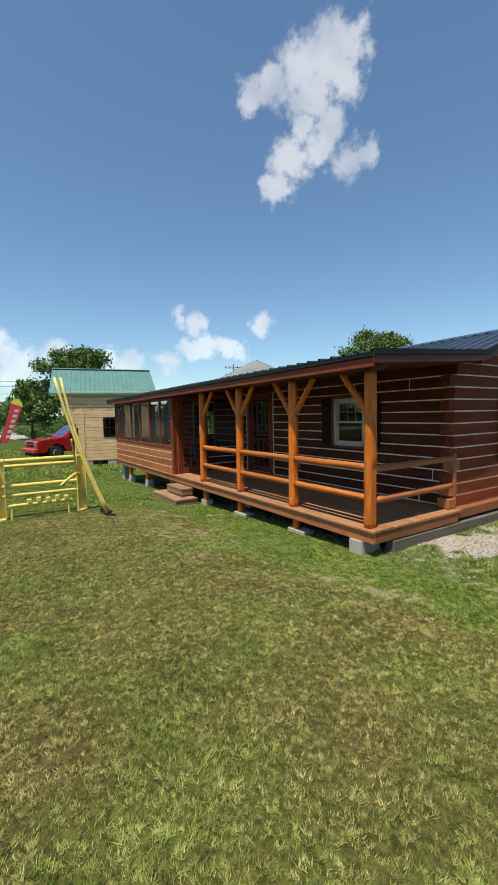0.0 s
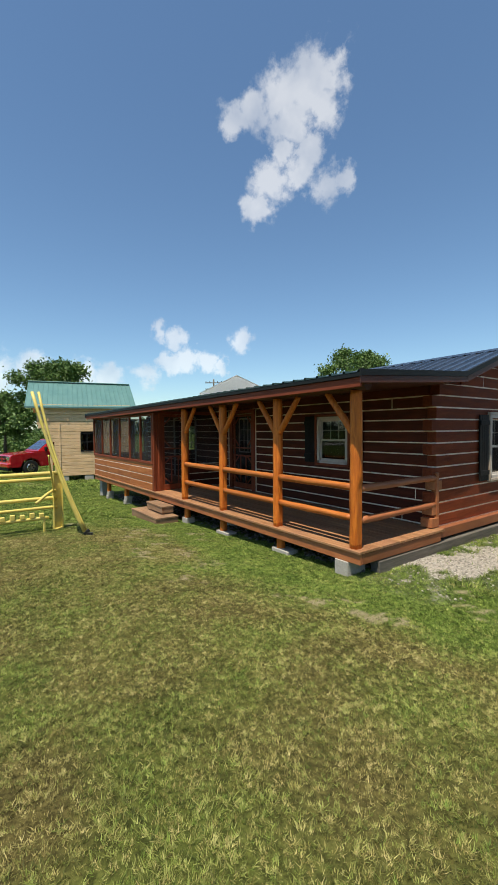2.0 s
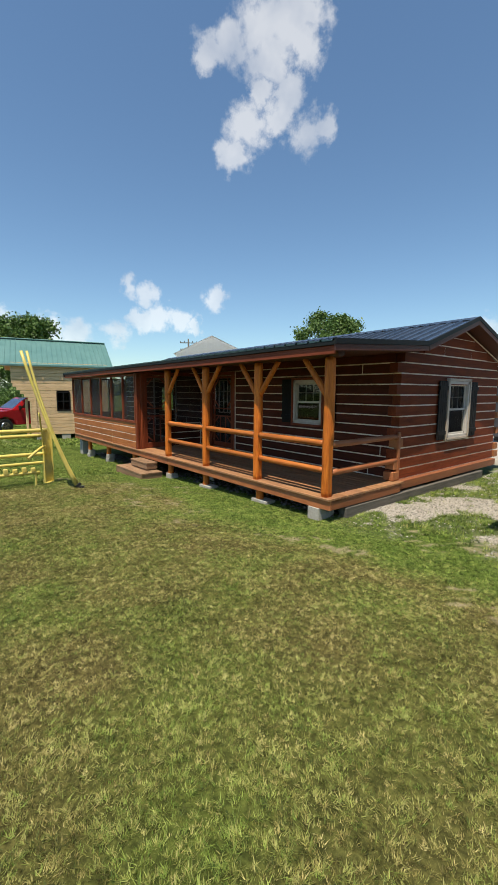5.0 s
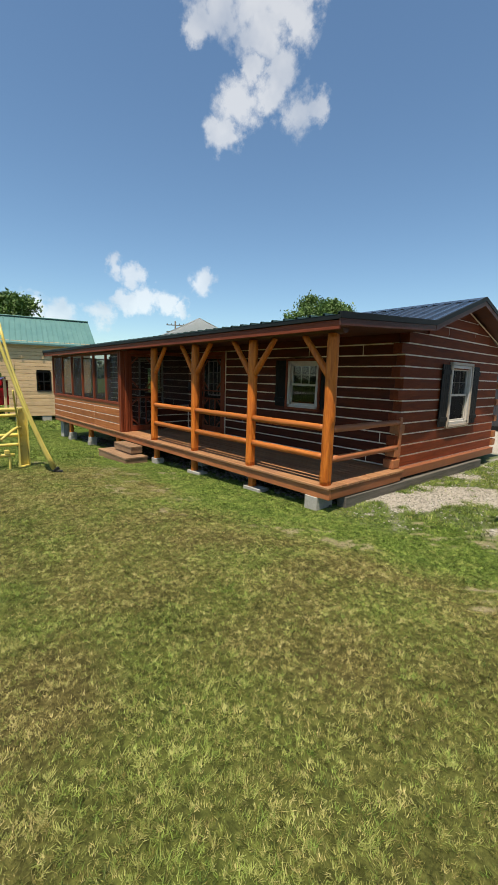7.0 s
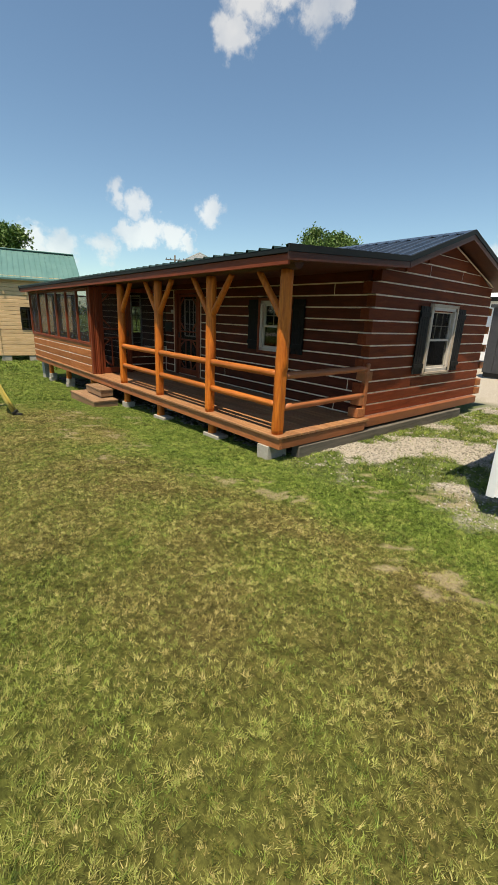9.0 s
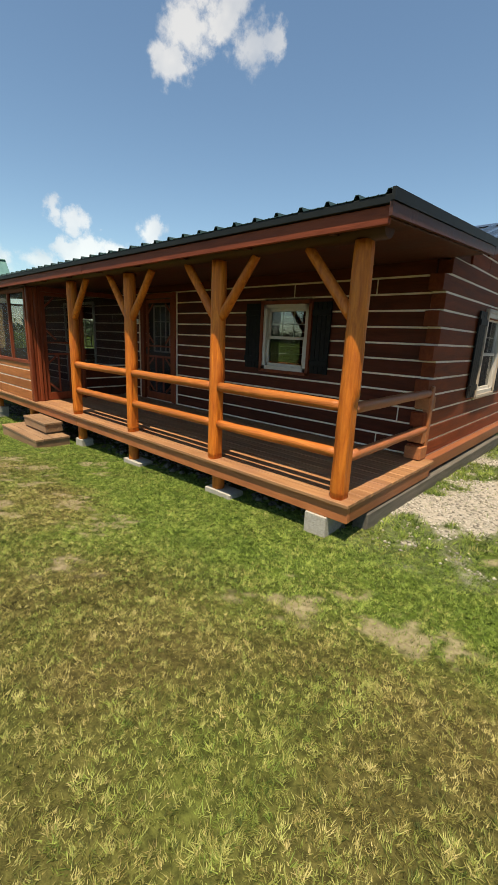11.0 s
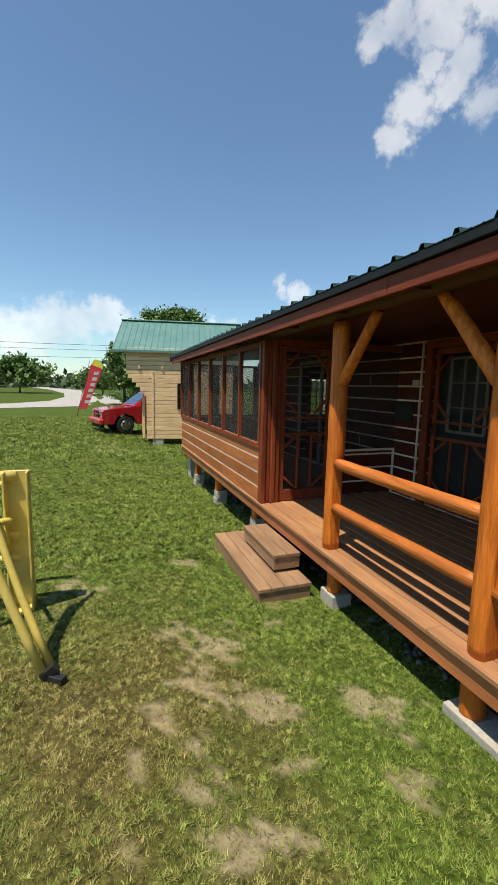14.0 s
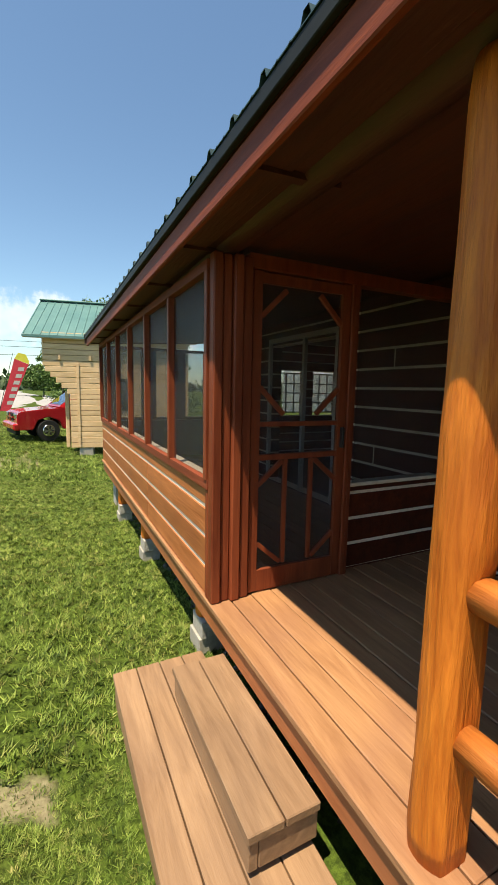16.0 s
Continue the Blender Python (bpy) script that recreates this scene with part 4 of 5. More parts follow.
# rake trim
for xa, xb in ((XR - 0.002, XR + 0.022), (XL - 0.02, XL + 0.002)):
    for (ya, za, yb, zb) in ((EY - 0.01, EZ + 0.028, VY, VZ + 0.028), (VY, VZ + 0.03, RIDGE[0], RIDGE[1] + 0.03), (BYE, BZE + 0.03, RIDGE[0], RIDGE[1] + 0.03)):
        prism("rake_trim", [(ya, za), (yb, zb), (yb, zb - 0.075), (ya, za - 0.075)], xa, xb, "x", DRIP, roof, "dark metal rake trim")
        prism("fascia", [(ya + 0.012, za - 0.078), (yb, zb - 0.078), (yb, zb - 0.16), (ya + 0.012, za - 0.16)], xa - 0.012, xb - 0.012, "x", SOFFIT, roof, "red-stained fascia board")
for a, b in ((XR - 0.02, -4.0), (-4.004, -8.0), (-8.004, XL + 0.02)):
    box("eave_fascia", (b, EY + 0.03, 2.41), (a, EY + 0.058, 2.525), TRIM_X, roof, 0.005, "red-stained fascia board")
box("drip_edge", (XL, EY + 0.004, 2.528), (XR, EY + 0.028, 2.580), DRIP, roof, 0.003)
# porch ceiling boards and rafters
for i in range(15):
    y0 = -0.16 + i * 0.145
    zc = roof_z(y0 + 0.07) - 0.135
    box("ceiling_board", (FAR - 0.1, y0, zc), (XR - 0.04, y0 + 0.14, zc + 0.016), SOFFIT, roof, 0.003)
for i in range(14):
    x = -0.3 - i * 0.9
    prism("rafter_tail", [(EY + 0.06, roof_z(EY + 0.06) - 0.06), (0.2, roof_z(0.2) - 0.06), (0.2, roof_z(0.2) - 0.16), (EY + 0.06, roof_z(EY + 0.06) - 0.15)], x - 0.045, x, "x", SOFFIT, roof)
# gable trim against the sloping log tops
prism("gable_backing", [(2.0, 2.60), (6.2, 2.60), (RIDGE[0], 3.30)], GXW - 0.12, GXW - 0.018, "x", LOG_Y, cabin)
for s, yb in ((1, 2.04), (-1, 6.16)):
    bar("gable_chink", (GXW + 0.004, yb, 2.66), (GXW + 0.004, RIDGE[0] - s * 0.02, 3.24), 0.02, 0.02, NG, CHINK, cabin)
for o in (roof, *roof.children):
    for v in o.data.vertices:
        v.co.z += 0.0065 * (v.co.x + 3.5)
settle(cabin)

# ---------------------------------------------------------------- green-roofed pine cabin
GCX, GZ0 = -17.8, -0.42
gcab = thing("pine_cabin", (-20.5, 1, GZ0), "raw pale pine log cabin with a green steel roof", "cabin")


def gslab(name, y0, y1, z0, z1, x0=GCX - 0.16, x1=GCX, m=PINE, label=""):
    return box(name, (x0, y0, z0), (x1, y1, z1), m, gcab, 0.008, label)


zz = -0.22
k = 0
while zz < 2.98:
    t = zz + 0.155
    y0 = -0.22
    if zz > 1.25:
        y0 = -0.22 - min(0.72, (zz - 1.25) * 0.95)
    parts = [(y0, 3.3)] if not (0.9 < zz + 0.07 < 1.72) else [(y0, 0.95), (1.52, 3.3)]
    for a, b in parts:
        gslab("log", a, b, zz + 0.005, t - 0.005)
    zz = t
    k += 1
box("corner_board", (GCX, -0.02, -0.2), (GCX + 0.03, 0.06, 2.2), PINE, gcab, 0.004)
box("side_wall", (GCX - 4.6, 0.75, -0.22), (GCX - 0.17, 0.90, 3.0), PINE, gcab, 0.005)
box("rear_wall", (GCX - 4.7, 3.15, -0.22), (GCX - 0.17, 3.3, 3.0), PINE, gcab, 0.005)
box("porch_post", (GCX - 0.45, -0.42, -0.25), (GCX - 0.33, -0.30, 1.4), PINE, gcab, 0.02)
bm = bmesh.new()
slab_between(bm, (GCX - 0.08, 1.235, 0.92), (GCX - 0.08, 1.235, 1.70), 0.54, 0.006, NG)
gwin = part("window", bm, GLASS, gcab, "small dark window")
for y in (0.95, 1.235, 1.52):
    bar("window_frame", (GCX + 0.002, y, 0.90), (GCX + 0.002, y, 1.72), 0.04, 0.05, NG, BLACK, gwin)
for z in (0.90, 1.31, 1.72):
    bar("window_frame", (GCX + 0.003, 0.93, z), (GCX + 0.003, 1.54, z), 0.04, 0.05, NG, BLACK, gwin)
# Added black panel, no real wall: stands in for the unlit room behind the pane.
box("room_back", (GCX - 1.0, 0.5, 0.5), (GCX - 0.95, 2.2, 2.2), BLACK, gcab)
for y in (0.0, 1.1, 2.2, 3.0):
    box("pier_block", (GCX - 0.4, y, GZ0 - 0.05), (GCX - 0.02, y + 0.4, -0.222), BLOCK, gcab, 0.01)
for y in (-0.5, 0.35, 1.2, 2.05):
    box("rafter_end", (GCX, y, 2.28), (GCX + 0.05, y + 0.07, 2.42), PINE, gcab, 0.006)
prism("gable", [(GCX - 4.6, 2.98), (GCX, 2.98), (GCX - 2.3, 4.1)], -0.95, -0.85, "y", PINE, gcab)
prism("gable", [(GCX - 4.6, 2.98), (GCX, 2.98), (GCX - 2.3, 4.1)], 3.15, 3.25, "y", PINE, gcab)
for s in (1, -1):
    xe, xr = GCX - 2.3 + s * 2.46, GCX - 2.3
    y = -1.42
    while y < 3.5:
        y2 = min(y + 0.9, 3.55)
        bm = bmesh.new()
        prof = []
        for i in range(4):
            c = y + 0.225 * i
            if c < y2:
                prof += [(c, 0), (c + 0.012, 0.022), (c + 0.035, 0.022), (c + 0.047, 0)]
        prof.append((y2, 0))
        A = [bm.verts.new((xe, p, 2.92 + q)) for p, q in prof]
        B = [bm.verts.new((xr, p, 4.26 + q)) for p, q in prof]
        for i in range(len(prof) - 1):
            bm.faces.new((A[i], A[i + 1], B[i + 1], B[i]))
        bmesh.ops.recalc_face_normals(bm, faces=bm.faces)
        part("roof_sheet", bm, GREEN, gcab, "green steel roof sheet")
        y = y2
    prism("soffit_deck", [(xe, 2.90), (xr, 4.24), (xr, 4.18), (xe, 2.84)], -1.40, 3.53, "y", PINE, gcab)
    box("eave_trim", (xe - 0.02 * s, -1.42, 2.86), (xe + 0.012 * s, 3.55, 2.935), GREEN, gcab, 0.004)
box("ridge_cap", (GCX - 2.45, -1.43, 4.24), (GCX - 2.15, 3.56, 4.29), GREEN, gcab, 0.02)
settle(gcab)
gcab.rotation_euler[2] = radians(-12)
gcab.scale[2] = 1.05
gcab.location.x += 0.3
gcab.location.y += 0.5

# ---------------------------------------------------------------- red pickup truck, nose towards the road
TX, TY, TZ = -22.0, -2.15, -0.33
truck = thing("pickup_truck", (TX, TY + 2.5, TZ), "shiny red pickup truck parked on the grass", "truck")
prof = [(0.06, 0.42), (0.0, 0.62), (0.03, 0.98), (0.12, 1.06), (0.6, 1.12), (1.38, 1.18), (1.55, 1.22), (3.35, 1.24), (5.35, 1.22), (5.4, 0.5), (4.85, 0.42), (4.7, 0.78), (4.3, 0.9), (3.9, 0.78), (3.75, 0.42),
        (1.52, 0.42), (1.38, 0.74), (1.02, 0.88), (0.66, 0.74), (0.52, 0.42)]
prism("body", [(TY + a, TZ + b) for a, b in prof], TX - 0.95, TX + 0.95, "x", RED, truck, bevel=0.03)
bm = bmesh.new()
A = [bm.verts.new((TX + s * 0.88, TY + y, TZ + 1.22)) for y in (1.42, 3.45) for s in (-1, 1)]
B = [bm.verts.new((TX + s * 0.70, TY + y, TZ + 1.84)) for y in (2.25, 3.25) for s in (-1, 1)]
bm.faces.new((B[0], B[1], B[3], B[2]))
for a, b, c, d in ((A[0], A[1], B[1], B[0]), (A[1], A[3], B[3], B[1]), (A[3], A[2], B[2], B[3]), (A[2], A[0], B[0], B[2])):
    bm.faces.new((a, b, c, d))
bmesh.ops.recalc_face_normals(bm, faces=bm.faces)
bmesh.ops.bevel(bm, geom=list(bm.edges), offset=0.04, segments=2, affect="EDGES")
part("cab", bm, RED, truck)


def quad(name, pts, material, parent, label=""):
    bm = bmesh.new()
    bm.faces.new([bm.verts.new(p) for p in pts])
    bmesh.ops.solidify(bm, geom=list(bm.faces), thickness=0.012)
    return part(name, bm, material, parent, label)


quad("windscreen", [(TX - 0.76, TY + 1.49, TZ + 1.29), (TX + 0.76, TY + 1.49, TZ + 1.29), (TX + 0.62, TY + 2.14, TZ + 1.785), (TX - 0.62, TY + 2.14, TZ + 1.785)], CARGLASS, truck, "sloping windscreen")
for s in (-1, 1):
    quad("side_window", [(TX + s * 0.865, TY + 1.85, TZ + 1.30), (TX + s * 0.865, TY + 3.25, TZ + 1.30), (TX + s * 0.735, TY + 3.12, TZ + 1.75), (TX + s * 0.735, TY + 2.33, TZ + 1.75)], CARGLASS, truck)
    box("headlight", (TX + s * 0.66 - 0.2, TY - 0.012, TZ + 0.80), (TX + s * 0.66 + 0.2, TY + 0.08, TZ + 0.99), CHROME, truck, 0.02, "clear headlight")
    box("mirror", (TX + s * 0.90, TY + 1.72, TZ + 1.22), (TX + s * 1.10, TY + 1.82, TZ + 1.44), BLACK, truck, 0.03)
    for yw in (1.02, 4.3):
        pole_w = bmesh.new()
        pole_into(pole_w, (TX + s * 0.70, TY + yw, TZ + 0.38), (TX + s * 0.97, TY + yw, TZ + 0.38), 0.385, 0.385, 28, 4)
        wheel = part("wheel", pole_w, TYRE, truck, "black tyre on a bright rim")
        rb = bmesh.new()
        pole_into(rb, (TX + s * 0.955, TY + yw, TZ + 0.38), (TX + s * 0.985, TY + yw, TZ + 0.38), 0.23, 0.20, 20, 2)
        part("rim", rb, CHROME, wheel)
        for kk in range(5):
            aa = kk * 2 * math.pi / 5
            bar("spoke_gap", (TX + s * 0.99, TY + yw + 0.07 * math.cos(aa), TZ + 0.38 + 0.07 * math.sin(aa)), (TX + s * 0.99, TY + yw + 0.17 * math.cos(aa), TZ + 0.38 + 0.17 * math.sin(aa)), 0.05, 0.01, NG, TYRE, wheel)
box("grille", (TX - 0.44, TY - 0.02, TZ + 0.72), (TX + 0.44, TY + 0.06, TZ + 1.0), BLACK, truck, 0.02)
bar("grille_bar", (TX, TY - 0.03, TZ + 0.73), (TX, TY - 0.03, TZ + 0.99), 0.06, 0.03, NF, RED, truck)
bar("grille_bar", (TX - 0.43, TY - 0.03, TZ + 0.86), (TX + 0.43, TY - 0.03, TZ + 0.86), 0.05, 0.03, NF, RED, truck)
box("bumper", (TX - 0.96, TY - 0.12, TZ + 0.42), (TX + 0.96, TY + 0.1, TZ + 0.66), RED, truck, 0.05)
box("air_dam", (TX - 0.8, TY - 0.02, TZ + 0.26), (TX + 0.8, TY + 0.12, TZ + 0.42), BLACK, truck, 0.02)
settle(truck)
truck.rotation_euler[2] = radians(14)

# ---------------------------------------------------------------- yellow steel frame
YX = -5.35
yz = lambda y, x=YX: float(land(x, y))
yf = thing("log_lifter", (YX, -3.2, 0), "yellow painted steel frame with long curved tines on the grass", "frame")
for y in (-2.50, -3.92):
    box("upright", (YX - 0.02, y - 0.09, yz(y) - 0.01), (YX, y + 0.09, yz(y) + 1.14), YELLOW, yf, 0.004)
    for e in (-0.088, 0.072):
        box("flange", (YX + 0.001, y + e, yz(y) - 0.01), (YX + 0.09, y + e + 0.016, yz(y) + 1.14), YELLOW, yf, 0.004)
    box("foot_bar", (YX - 0.22, y - 0.07, yz(y) - 0.012), (YX + 0.14, y + 0.07, yz(y) + 0.04), YELLOW, yf, 0.01)
for z, x, r in ((1.10, YX, 0.04), (0.96, YX - 0.35, 0.035), (0.62, YX, 0.035), (0.44, YX, 0.03)):
    pole("cross_bar", (x, -3.92, z + 0.02), (x, -2.50, z + 0.02), r, r, YELLOW, yf, 0.0)
pole("cross_bar", (YX + 0.2, -3.8, 0.30), (YX + 0.2, -2.7, 0.30), 0.03, 0.03, YELLOW, yf, 0.0)
for y in (-3.75, -2.78):
    pole("brace_bar", (YX + 0.2, y, yz(y)), (YX + 0.2, y, 0.30), 0.022, 0.022, YELLOW, yf, 0.0)
for i in range(5):
    y = -3.5 + i * 0.16
    box("clamp", (YX + 0.16, y, 0.32), (YX + 0.24, y + 0.08, 0.40 + 0.02 * (i % 2)), YELLOW, yf, 0.01)


def tine(pts, r, name):
    """One bent tube."""
    bm = bmesh.new()
    rings = []
    for i, p in enumerate(pts):
        ax = (pts[min(i + 1, len(pts) - 1)] - pts[max(i - 1, 0)]).normalized()
        u = ax.cross(Vector((1, 0, 0))).normalized()
        w = ax.cross(u)
        rings.append([bm.verts.new(p + (u * math.cos(k * math.pi / 5) + w * math.sin(k * math.pi / 5)) * r) for k in range(10)])
    for a, b in zip(rings, rings[1:]):
        for k in range(10):
            bm.faces.new((a[k], a[(k + 1) % 10], b[(k + 1) % 10], b[k])).smooth = True
    bm.faces.new(rings[0])
    bm.faces.new(rings[-1])
    bmesh.ops.recalc_face_normals(bm, faces=bm.faces)
    return part(name, bm, YELLOW, yf)


def curve_pts(a, b, c, n=10):
    a, b, c = Vector(a), Vector(b), Vector(c)
    return [a * (1 - t) ** 2 + b * 2 * t * (1 - t) + c * t * t for t in [i / n for i in range(n + 1)]]


FOOT = (-4.36, -2.25)
tine(curve_pts((FOOT[0], FOOT[1], yz(FOOT[1], FOOT[0]) + 0.06), (-4.52, -2.66, 1.15), (-4.80, -2.98, 2.64)), 0.027, "tine")
tine(curve_pts((FOOT[0] - 0.03, FOOT[1] + 0.05, yz(FOOT[1], FOOT[0]) + 0.06), (-4.68, -2.64, 1.15), (-5.02, -2.84, 2.66)), 0.024, "tine")
tine(curve_pts((-5.28, -2.55, 0.78), (-5.10, -2.62, 0.86), (-4.90, -2.95, 0.62)), 0.028, "stay_bar")
pole("hydraulic_rod", (-4.78, -2.74, 1.5), (-5.27, -2.56, 0.6), 0.016, 0.016, YELLOW, yf, 0.0)
bar("foot_link", (FOOT[0], FOOT[1], yz(FOOT[1], FOOT[0]) + 0.02), (FOOT[0] + 0.02, FOOT[1] + 0.08, yz(FOOT[1], FOOT[0]) + 0.09), 0.05, 0.05, (1, 0, 0), DKMETAL, yf, "dark iron link at the tine foot")
bar("foot_hook", (FOOT[0] - 0.02, FOOT[1] + 0.01, yz(FOOT[1], FOOT[0]) + 0.022), (FOOT[0] + 0.07, FOOT[1] + 0.13, yz(FOOT[1], FOOT[0]) + 0.022), 0.05, 0.04, (0, 0, 1), DKMETAL, yf, "black iron foot hook")
settle(yf)

# ---------------------------------------------------------------- white shed
sz = float(land(3.5, 1.0))
shed = thing("white_shed", (4.2, 2.5, sz), "white lap-sided garden shed with dark trim on blocks", "shed")
SB = sz + 0.16
for i in range(17):
    z0 = SB + i * 0.18
    prism("siding_board", [(0.46, z0 + 0.178), (0.455, z0), (0.49, z0), (0.49, z0 + 0.178)], 2.42, 6.0, "x", WHITE, shed)
    prism("siding_board", [(2.42, z0 + 0.178), (2.415, z0), (2.45, z0), (2.45, z0 + 0.178)], 0.492, 4.9, "y", WHITE, shed)
box("back_wall", (2.46, 4.9, SB), (6.0, 5.0, SB + 3.0), WHITE, shed)
box("side_wall", (5.95, 0.5, SB), (6.0, 4.9, SB + 3.0), WHITE, shed)
box("corner_board", (2.395, 0.435, SB - 0.01), (2.47, 0.454, SB + 3.0), WHITE, shed, 0.004)
box("floor_frame", (2.5, 0.56, SB - 0.1), (5.9, 4.8, SB - 0.004), SKID, shed)
for x in (2.75, 5.6):
    for y in (0.75, 4.5):
        box("block_pier", (x - 0.2, y - 0.1, sz - 0.05), (x + 0.2, y + 0.1, SB - 0.102), BLOCK, shed, 0.01)
GRN = mat("dark green steel trim", (0.012, 0.05, 0.05), (0.02, 0.07, 0.07), 0.4, 3)
prism("shed_roof", [(2.27, SB + 3.0), (4.2, SB + 3.98), (6.3, SB + 3.0), (6.3, SB + 3.1), (4.2, SB + 4.1), (2.27, SB + 3.1)], 0.3, 5.2, "y", GRN, shed, "dark green steel roof")
prism("shed_gable", [(2.5, SB + 3.02), (6.0, SB + 3.02), (4.2, SB + 3.94)], 0.47, 0.52, "y", WHITE, shed)
box("eave_trim", (2.24, 0.28, SB + 2.90), (2.28, 5.2, SB + 3.11), GRN, shed, 0.006)
settle(shed)

# ---------------------------------------------------------------- dark shed and white building beyond the gravel
zs = float(land(0, 14))
dsh = thing("dark_shed", (0, 15, zs), "dark grey panelled storage building with a white door", "shed")
x = -2.9
while x < 4.9:
    box("wall_panel", (x, 14.0, zs + 0.12), (x + 0.29, 14.06, zs + 2.55), DKGREY, dsh, 0.008)
    x += 0.3
box("side_wall", (-2.96, 14.0, zs + 0.12), (-2.9, 17.5, zs + 2.55), DKGREY, dsh, 0.005)
box("roof_slab", (-3.05, 13.9, zs + 2.55), (4.95, 17.6, zs + 2.67), DKGREY, dsh, 0.01)
box("white_door", (-1.55, 13.96, zs + 0.35), (-0.75, 13.998, zs + 2.15), WHITE, dsh, 0.006, "white door panel")
box("base_skid", (-2.9, 14.0, zs - 0.05), (4.9, 14.2, zs + 0.118), BLACK, dsh)
settle(dsh)
wsh = thing("white_building", (-1, 24, 0.2), "pale building with a dark-edged low gable roof", "building")
box("wall", (-7.0, 22.0, 0.0), (6.0, 30.0, 3.3), WHITE, wsh, 0.01)
prism("roof", [(21.6, 3.25), (26, 4.6), (30.4, 3.25), (30.4, 3.4), (26, 4.78), (21.6, 3.4)], -7.4, 6.4, "x", WHITEROOF, wsh, "pale steel roof")
box("eave_trim", (-7.4, 21.56, 3.2), (6.4, 21.62, 3.42), BLACK, wsh, 0.01)
settle(wsh)

# ---------------------------------------------------------------- far white steel barn and utility pole
bx, by = -37.5, 23.5
barn = thing("steel_barn", (bx, by, 0), "large white ribbed steel barn with a pale roof", "barn")
d = Vector((-0.83, 0.56, 0)).normalized()
side = Vector((0.56, 0.83, 0)).normalized()


def bp_(u, v, z):
    p = Vector((bx, by, 0)) + side * u + d * v
    return (p.x, p.y, z)


def face(name, pts, m, label=""):
    bm = bmesh.new()
    bm.faces.new([bm.verts.new(p) for p in pts])
    bmesh.ops.solidify(bm, geom=list(bm.faces), thickness=0.12)
    return part(name, bm, m, barn, label)


face("gable_wall", [bp_(-4.2, 0, -0.4), bp_(4.2, 0, -0.4), bp_(4.2, 0, 6.4), bp_(0, 0, 8.3), bp_(-4.2, 0, 6.4)], WHITE, "white gable wall")
for i in range(27):
    u = -4.1 + i * 0.315
    zt = 8.25 - abs(u) * 0.452
    bm = bmesh.new()
    slab_between(bm, bp_(u, -0.08, 0), bp_(u, -0.08, zt), 0.05, 0.03, -d)
    part("wall_rib", bm, WHITE, barn)
face("side_wall", [bp_(4.2, 0, -0.4), bp_(4.2, 22, -0.4), bp_(4.2, 22, 6.4), bp_(4.2, 0, 6.4)], WHITE)
face("roof_slope", [bp_(4.5, -0.03, 6.3), bp_(4.5, 22.4, 6.3), bp_(0, 22.4, 8.45), bp_(0, -0.03, 8.45)], WHITEROOF)
face("roof_slope", [bp_(-4.5, -0.03, 6.3), bp_(-4.5, 22.4, 6.3), bp_(0, 22.4, 8.45), bp_(0, -0.03, 8.45)], WHITEROOF)
face("annex_roof", [bp_(4.3, 1, 7.2), bp_(16, 1, 6.6), bp_(16, 14, 7.6), bp_(4.3, 14, 8.2)], WHITEROOF)
settle(barn)


def utility_pole(x, y, h, arm_turn):
    z = float(land(x, y))
    up = thing("utility_pole", (x, y, z), "grey wooden utility pole with a crossarm", "pole")
    pole("shaft", (x, y, z - 0.1), (x, y, z + h), 0.16, 0.10, SKID, up, 0.02, 1)
    ca, sa = math.cos(arm_turn), math.sin(arm_turn)
    for dz in (0.5, 1.3):
        bar("crossarm", (x - ca * 1.1, y - sa * 1.1, z + h - dz), (x + ca * 1.1, y + sa * 1.1, z + h - dz), 0.12, 0.1, (0, 0, 1), SKID, up)
    for k in (-1, -0.5, 0.5, 1):
        pole("insulator", (x + ca * k, y + sa * k, z + h - 0.44), (x + ca * k, y + sa * k, z + h - 0.28), 0.05, 0.04, DKMETAL, up, 0.0, 0, "", 8, 2)
    settle(up)


utility_pole(-43.0, 23.6, 9.0, 1.0)


def cable(a, b, sag, r=0.012):
    bm = bmesh.new()
    a, b = Vector(a), Vector(b)
    pts = []
    for i in range(25):
        t = i / 24
        p = a.lerp(b, t)
        p.z -= sag * 4 * t * (1 - t)
        pts.append(p)
    for p, q in zip(pts, pts[1:]):
        pole_into(bm, p, q, r, r, 6, 1)
    return tagged(part("power_cable", bm, WIRE), "thin black overhead power cable", "cable", "overhead cables")


for z, k in ((5.4, 0), (4.2, 1), (6.2, 2)):
    cable((-70, -60, z + 2), (-75, 3.5, z + 2), 0.5, 0.03)

# ---------------------------------------------------------------- feather flag
fxb, fyb = -30.0, -3.2
fz = float(land(fxb, fyb))
flag = thing("feather_flag", (fxb, fyb, fz), "tall red feather flag with a yellow tip on a thin pole", "flag")
pole("flag_pole", (fxb, fyb - 0.15, fz - 0.1), (fxb, fyb + 0.75, fz + 3.6), 0.02, 0.012, DKMETAL, flag, 0.0)
fl = [(0.0, 0.5), (0.62, 2.6), (0.80, 3.3), (1.0, 3.62), (1.35, 3.55), (1.5, 3.2), (1.36, 2.75), (0.48, 0.5)]
prism("cloth", [(fyb + a, fz + b) for a, b in fl[:3] + [(1.48, 3.02)] + fl[6:]], fxb - 0.008, fxb + 0.008, "x", FLAGRED, flag, "red flag cloth")
